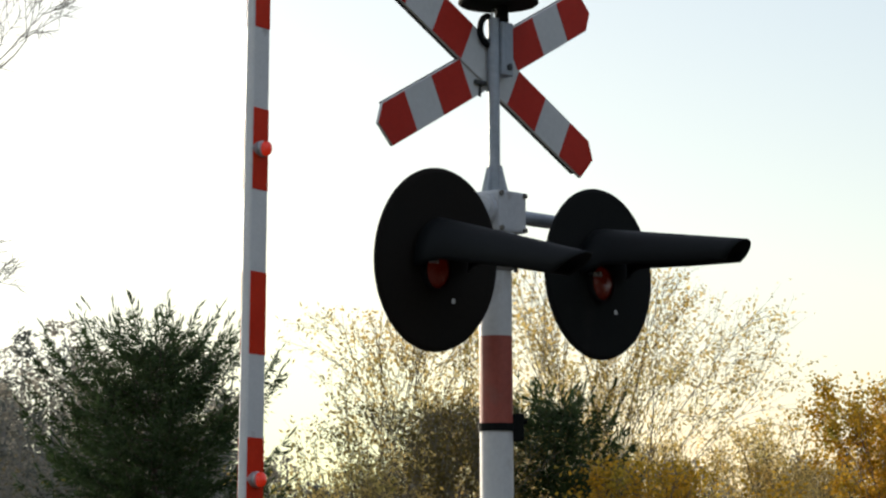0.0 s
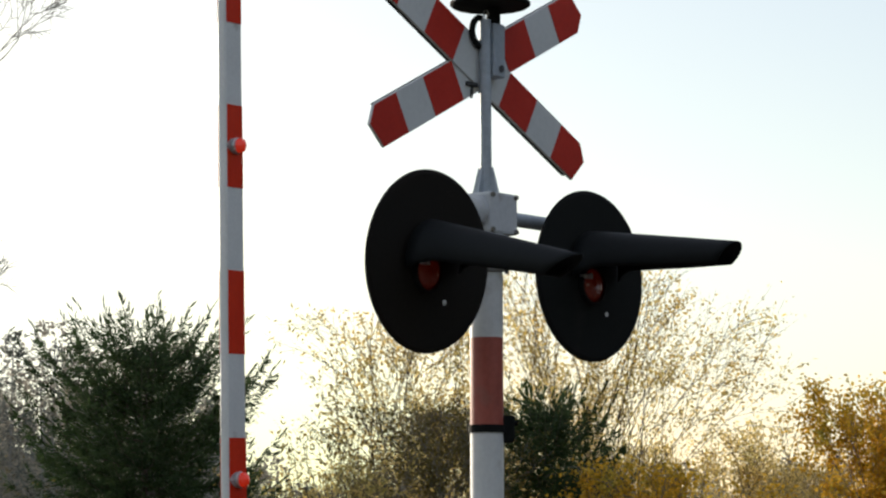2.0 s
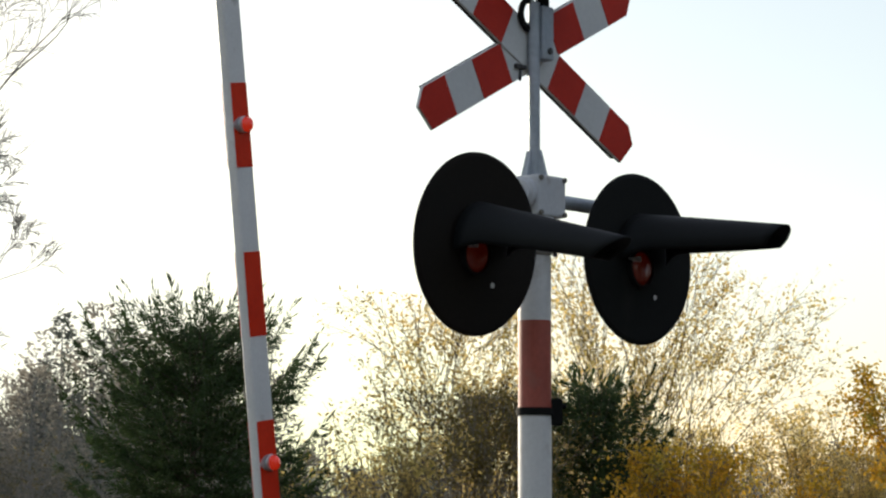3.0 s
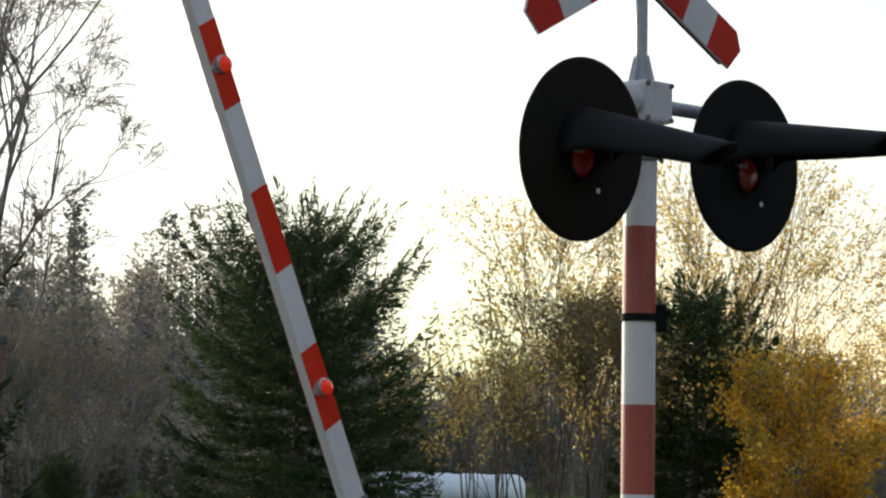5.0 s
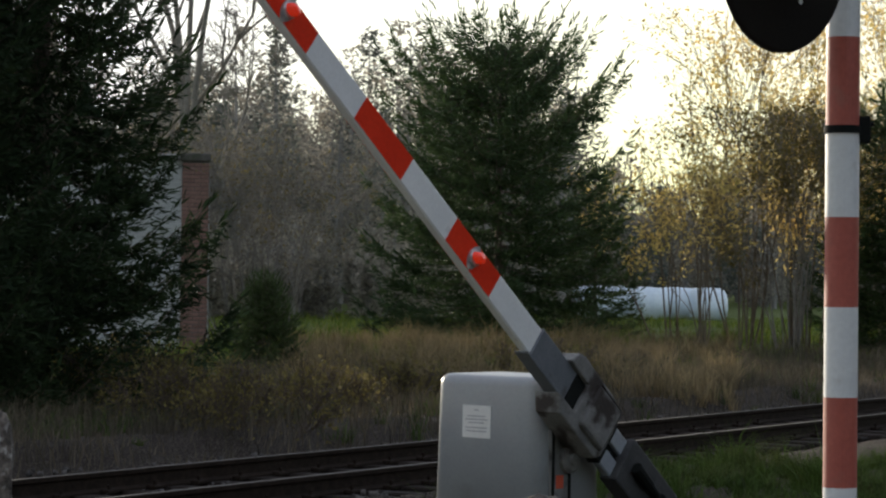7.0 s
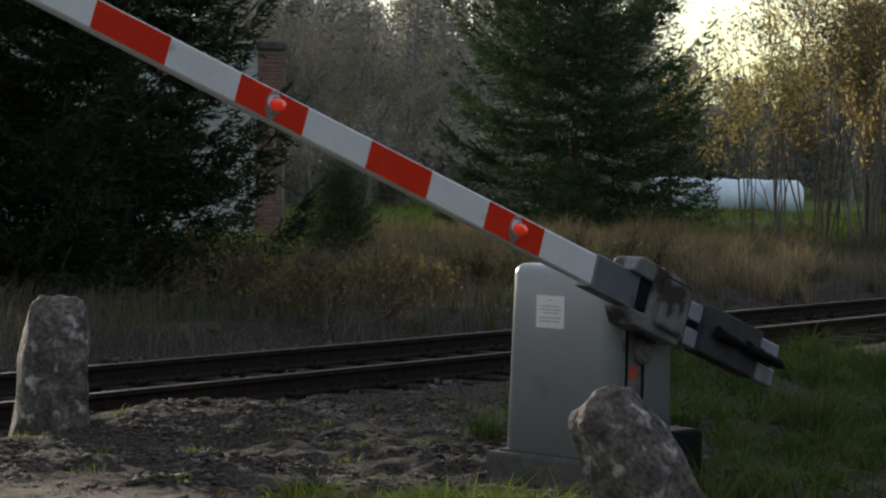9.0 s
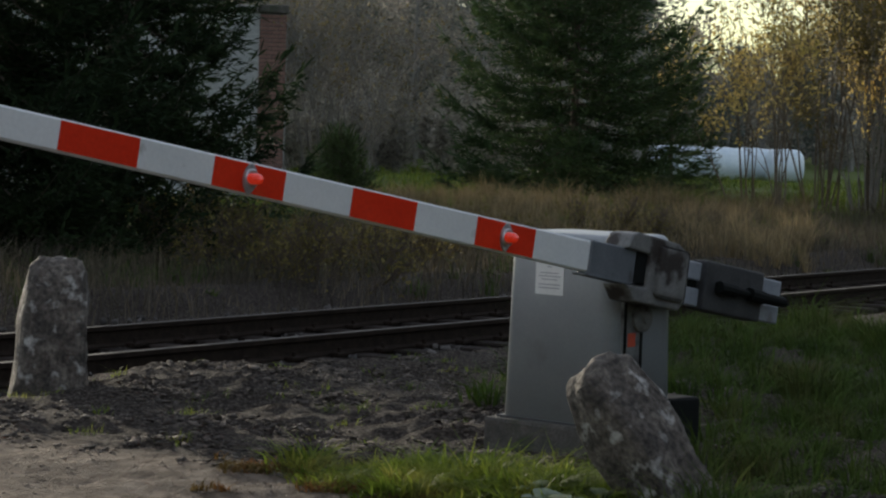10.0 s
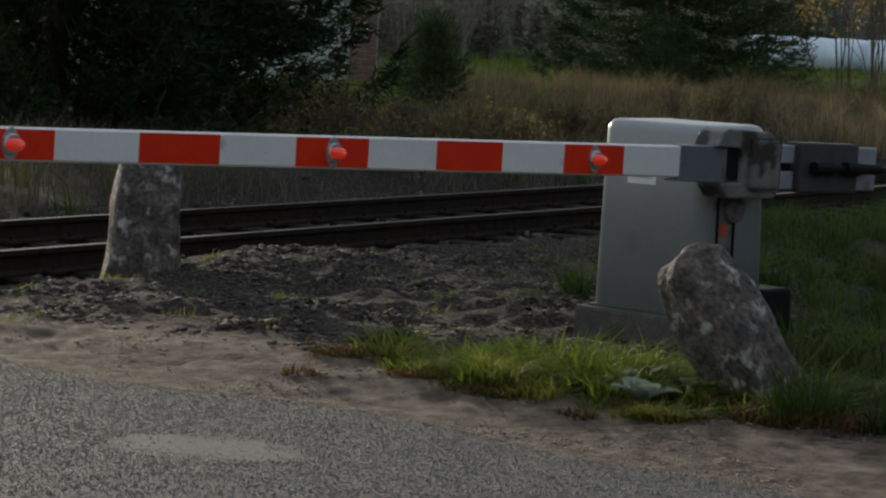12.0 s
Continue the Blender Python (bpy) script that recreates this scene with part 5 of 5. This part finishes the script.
def stone_litter(rng):
    x, y = rng.uniform(-2.9, -0.05), rng.uniform(10.7, 12.6)
    g = road_gap(x, y)
    return None if g < 0.50 or g > 1.30 or clump(x, y, 3, 2) < (-0.2 if x > -0.95 else 0.0) else (x, y, 0.8 if x > -0.95 else 0.5)


grass("weed_litter", "rusty weeds and fallen leaves along the sandy edge", "litter", stone_litter, 5200, 0.10, 0.005, 96, 1.6)


def dock_plant(x, y, seed, n=7, size=0.12):
    rng = np.random.default_rng(seed)
    base = empty("dock_plant", pose(x, y, ground_z(x, y)))
    tagged(base, "grey-green broad-leaved dock plant in the grass", "plant", "dock plants before the stone")
    for k in range(n):
        a, r, up = 2 * math.pi * k / n + rng.uniform(-0.3, 0.3), size * rng.uniform(0.8, 1.2), rng.uniform(0.5, 1.35)
        bm = B()
        rows = []
        for j in range(6):
            t = j / 5
            w = r * 0.34 * math.sin(math.pi * (0.12 + 0.86 * t)) ** 0.8
            c = Vector((r * t * math.cos(up) + 0.01, 0, r * (math.sin(up) * t - 0.35 * t * t) + 0.03))
            rows.append([bm.verts.new(c + Vector((0, s * w, 0.25 * abs(s) * w))) for s in (-1, 0, 1)])
        for p, q in zip(rows, rows[1:]):
            for s in range(2):
                bm.faces.new((p[s], p[s + 1], q[s + 1], q[s]))
        part("leaf", bm, "dock", base, m=pose(0, 0, 0, 0, 0, math.degrees(a)), smooth=True)


dock_plant(-1.20, 11.05, 1, 7, 0.16)
dock_plant(-1.32, 11.38, 2, 6, 0.11)
dock_plant(-1.02, 11.30, 3, 6, 0.10)


# ---- bales ----
def bale(x, y, turn, seed):
    rng = np.random.default_rng(seed)
    bm = B()
    R = 0.62
    prof = [(0.0, -0.62), (0.40, -0.62), (0.55, -0.58), (R, -0.48), (R + 0.02, 0.0), (R, 0.48), (0.55, 0.58), (0.40, 0.62), (0.0, 0.62)]
    lathe(bm, prof, 28, Matrix.Rotation(math.pi / 2, 4, "Y"))
    bmesh.ops.remove_doubles(bm, verts=bm.verts[:], dist=0.001)
    for v in bm.verts:
        v.co += Vector((0, noise.noise(v.co * 3 + Vector((seed, 0, 0))), noise.noise(v.co * 3 + Vector((0, seed, 0))))) * 0.05
        if v.co.z < -R * 0.86:
            v.co.z = -R * 0.86
    ob = link("wrapped_bale", bm, "wrap", m=pose(x, y, ground_z(x, y) + R * 0.86 - 0.02, 0, 0, turn), smooth=True)
    tagged(ob, "round silage bale in shiny pale blue wrap", "bale", "bales in the meadow")


for k in range(5):
    x, y = polar(-4.1 + 0.62 * k, 97 + (k % 2) * 0.6)
    bale(x, y, 8 + 9 * (k % 3), 100 + k)


# ---- outbuilding ----
def outbuilding():
    cx, cy = polar(-12.15, 54)
    base = empty("outbuilding", pose(cx, cy, ground_z(cx, cy) - 0.05, 0, 0, 12))
    tagged(base, "small whitewashed brick outbuilding with a red brick corner pier", "building")
    W, D, H, t = 6.5, 5.0, 3.75, 0.25
    for x0, x1, y0, y1 in ((-W, -0.55, 0.0, t), (-W, 0, D - t, D), (-W, -W + t, t, D - t), (-t - 0.3, -0.3, t, D - t)):
        bm = B()
        box(bm, x0, x1, y0, y1, 0, H)
        part("wall", bm, "white_brick", base)
    # brick courses: whitewashed front, red corner pier
    shared = {}

    def brick(length, mat, x, y, z):
        key = (round(length, 3), mat)
        if key not in shared:
            bm = B()
            box(bm, 0, length, -0.26 if mat == "brick" else -0.02, 0, 0, 0.068)
            bmesh.ops.bevel(bm, geom=[e for e in bm.edges if all(v.co.y < -0.01 for v in e.verts)], offset=0.006, segments=1, affect="EDGES")
            ob = part("brick", bm, mat, base)
            shared[key] = ob.data
        else:
            ob = new("brick", shared[key])
            ob.parent = base
        ob.matrix_basis = pose(x, y, z)

    for r in range(46):
        z = 0.05 + r * 0.08
        if r > 8:
            for c in range(7):
                brick(0.238, "white_brick", -0.80 - c * 0.25 - (0.125 if r % 2 else 0), 0.002 - 0.003 * ((r * 7 + c * 3) % 3), z)
        o = 0.0 if r % 2 else 0.12
        brick(0.24 + o, "brick", -0.55, 0.20, z)
        brick(0.28 - o, "brick", -0.30 + o, 0.20, z)
    bm = B()
    box(bm, -0.54, -0.03, -0.05, 0.19, 0, H)
    part("pier_core", bm, "concrete", base)
    bm = B()
    box(bm, -W - 0.3, -0.60, -0.25, D + 0.3, H + 0.05, H + 0.14, 0.02, 1)
    part("roof", bm, "roof", base, "flat grey roof slab")
    bm = B()
    box(bm, -0.59, 0.02, -0.10, 0.24, H + 0.004, H + 0.16, 0.03, 2)
    part("pier_cap", bm, "concrete", base, "dark weathered pier cap")


outbuilding()


motions()
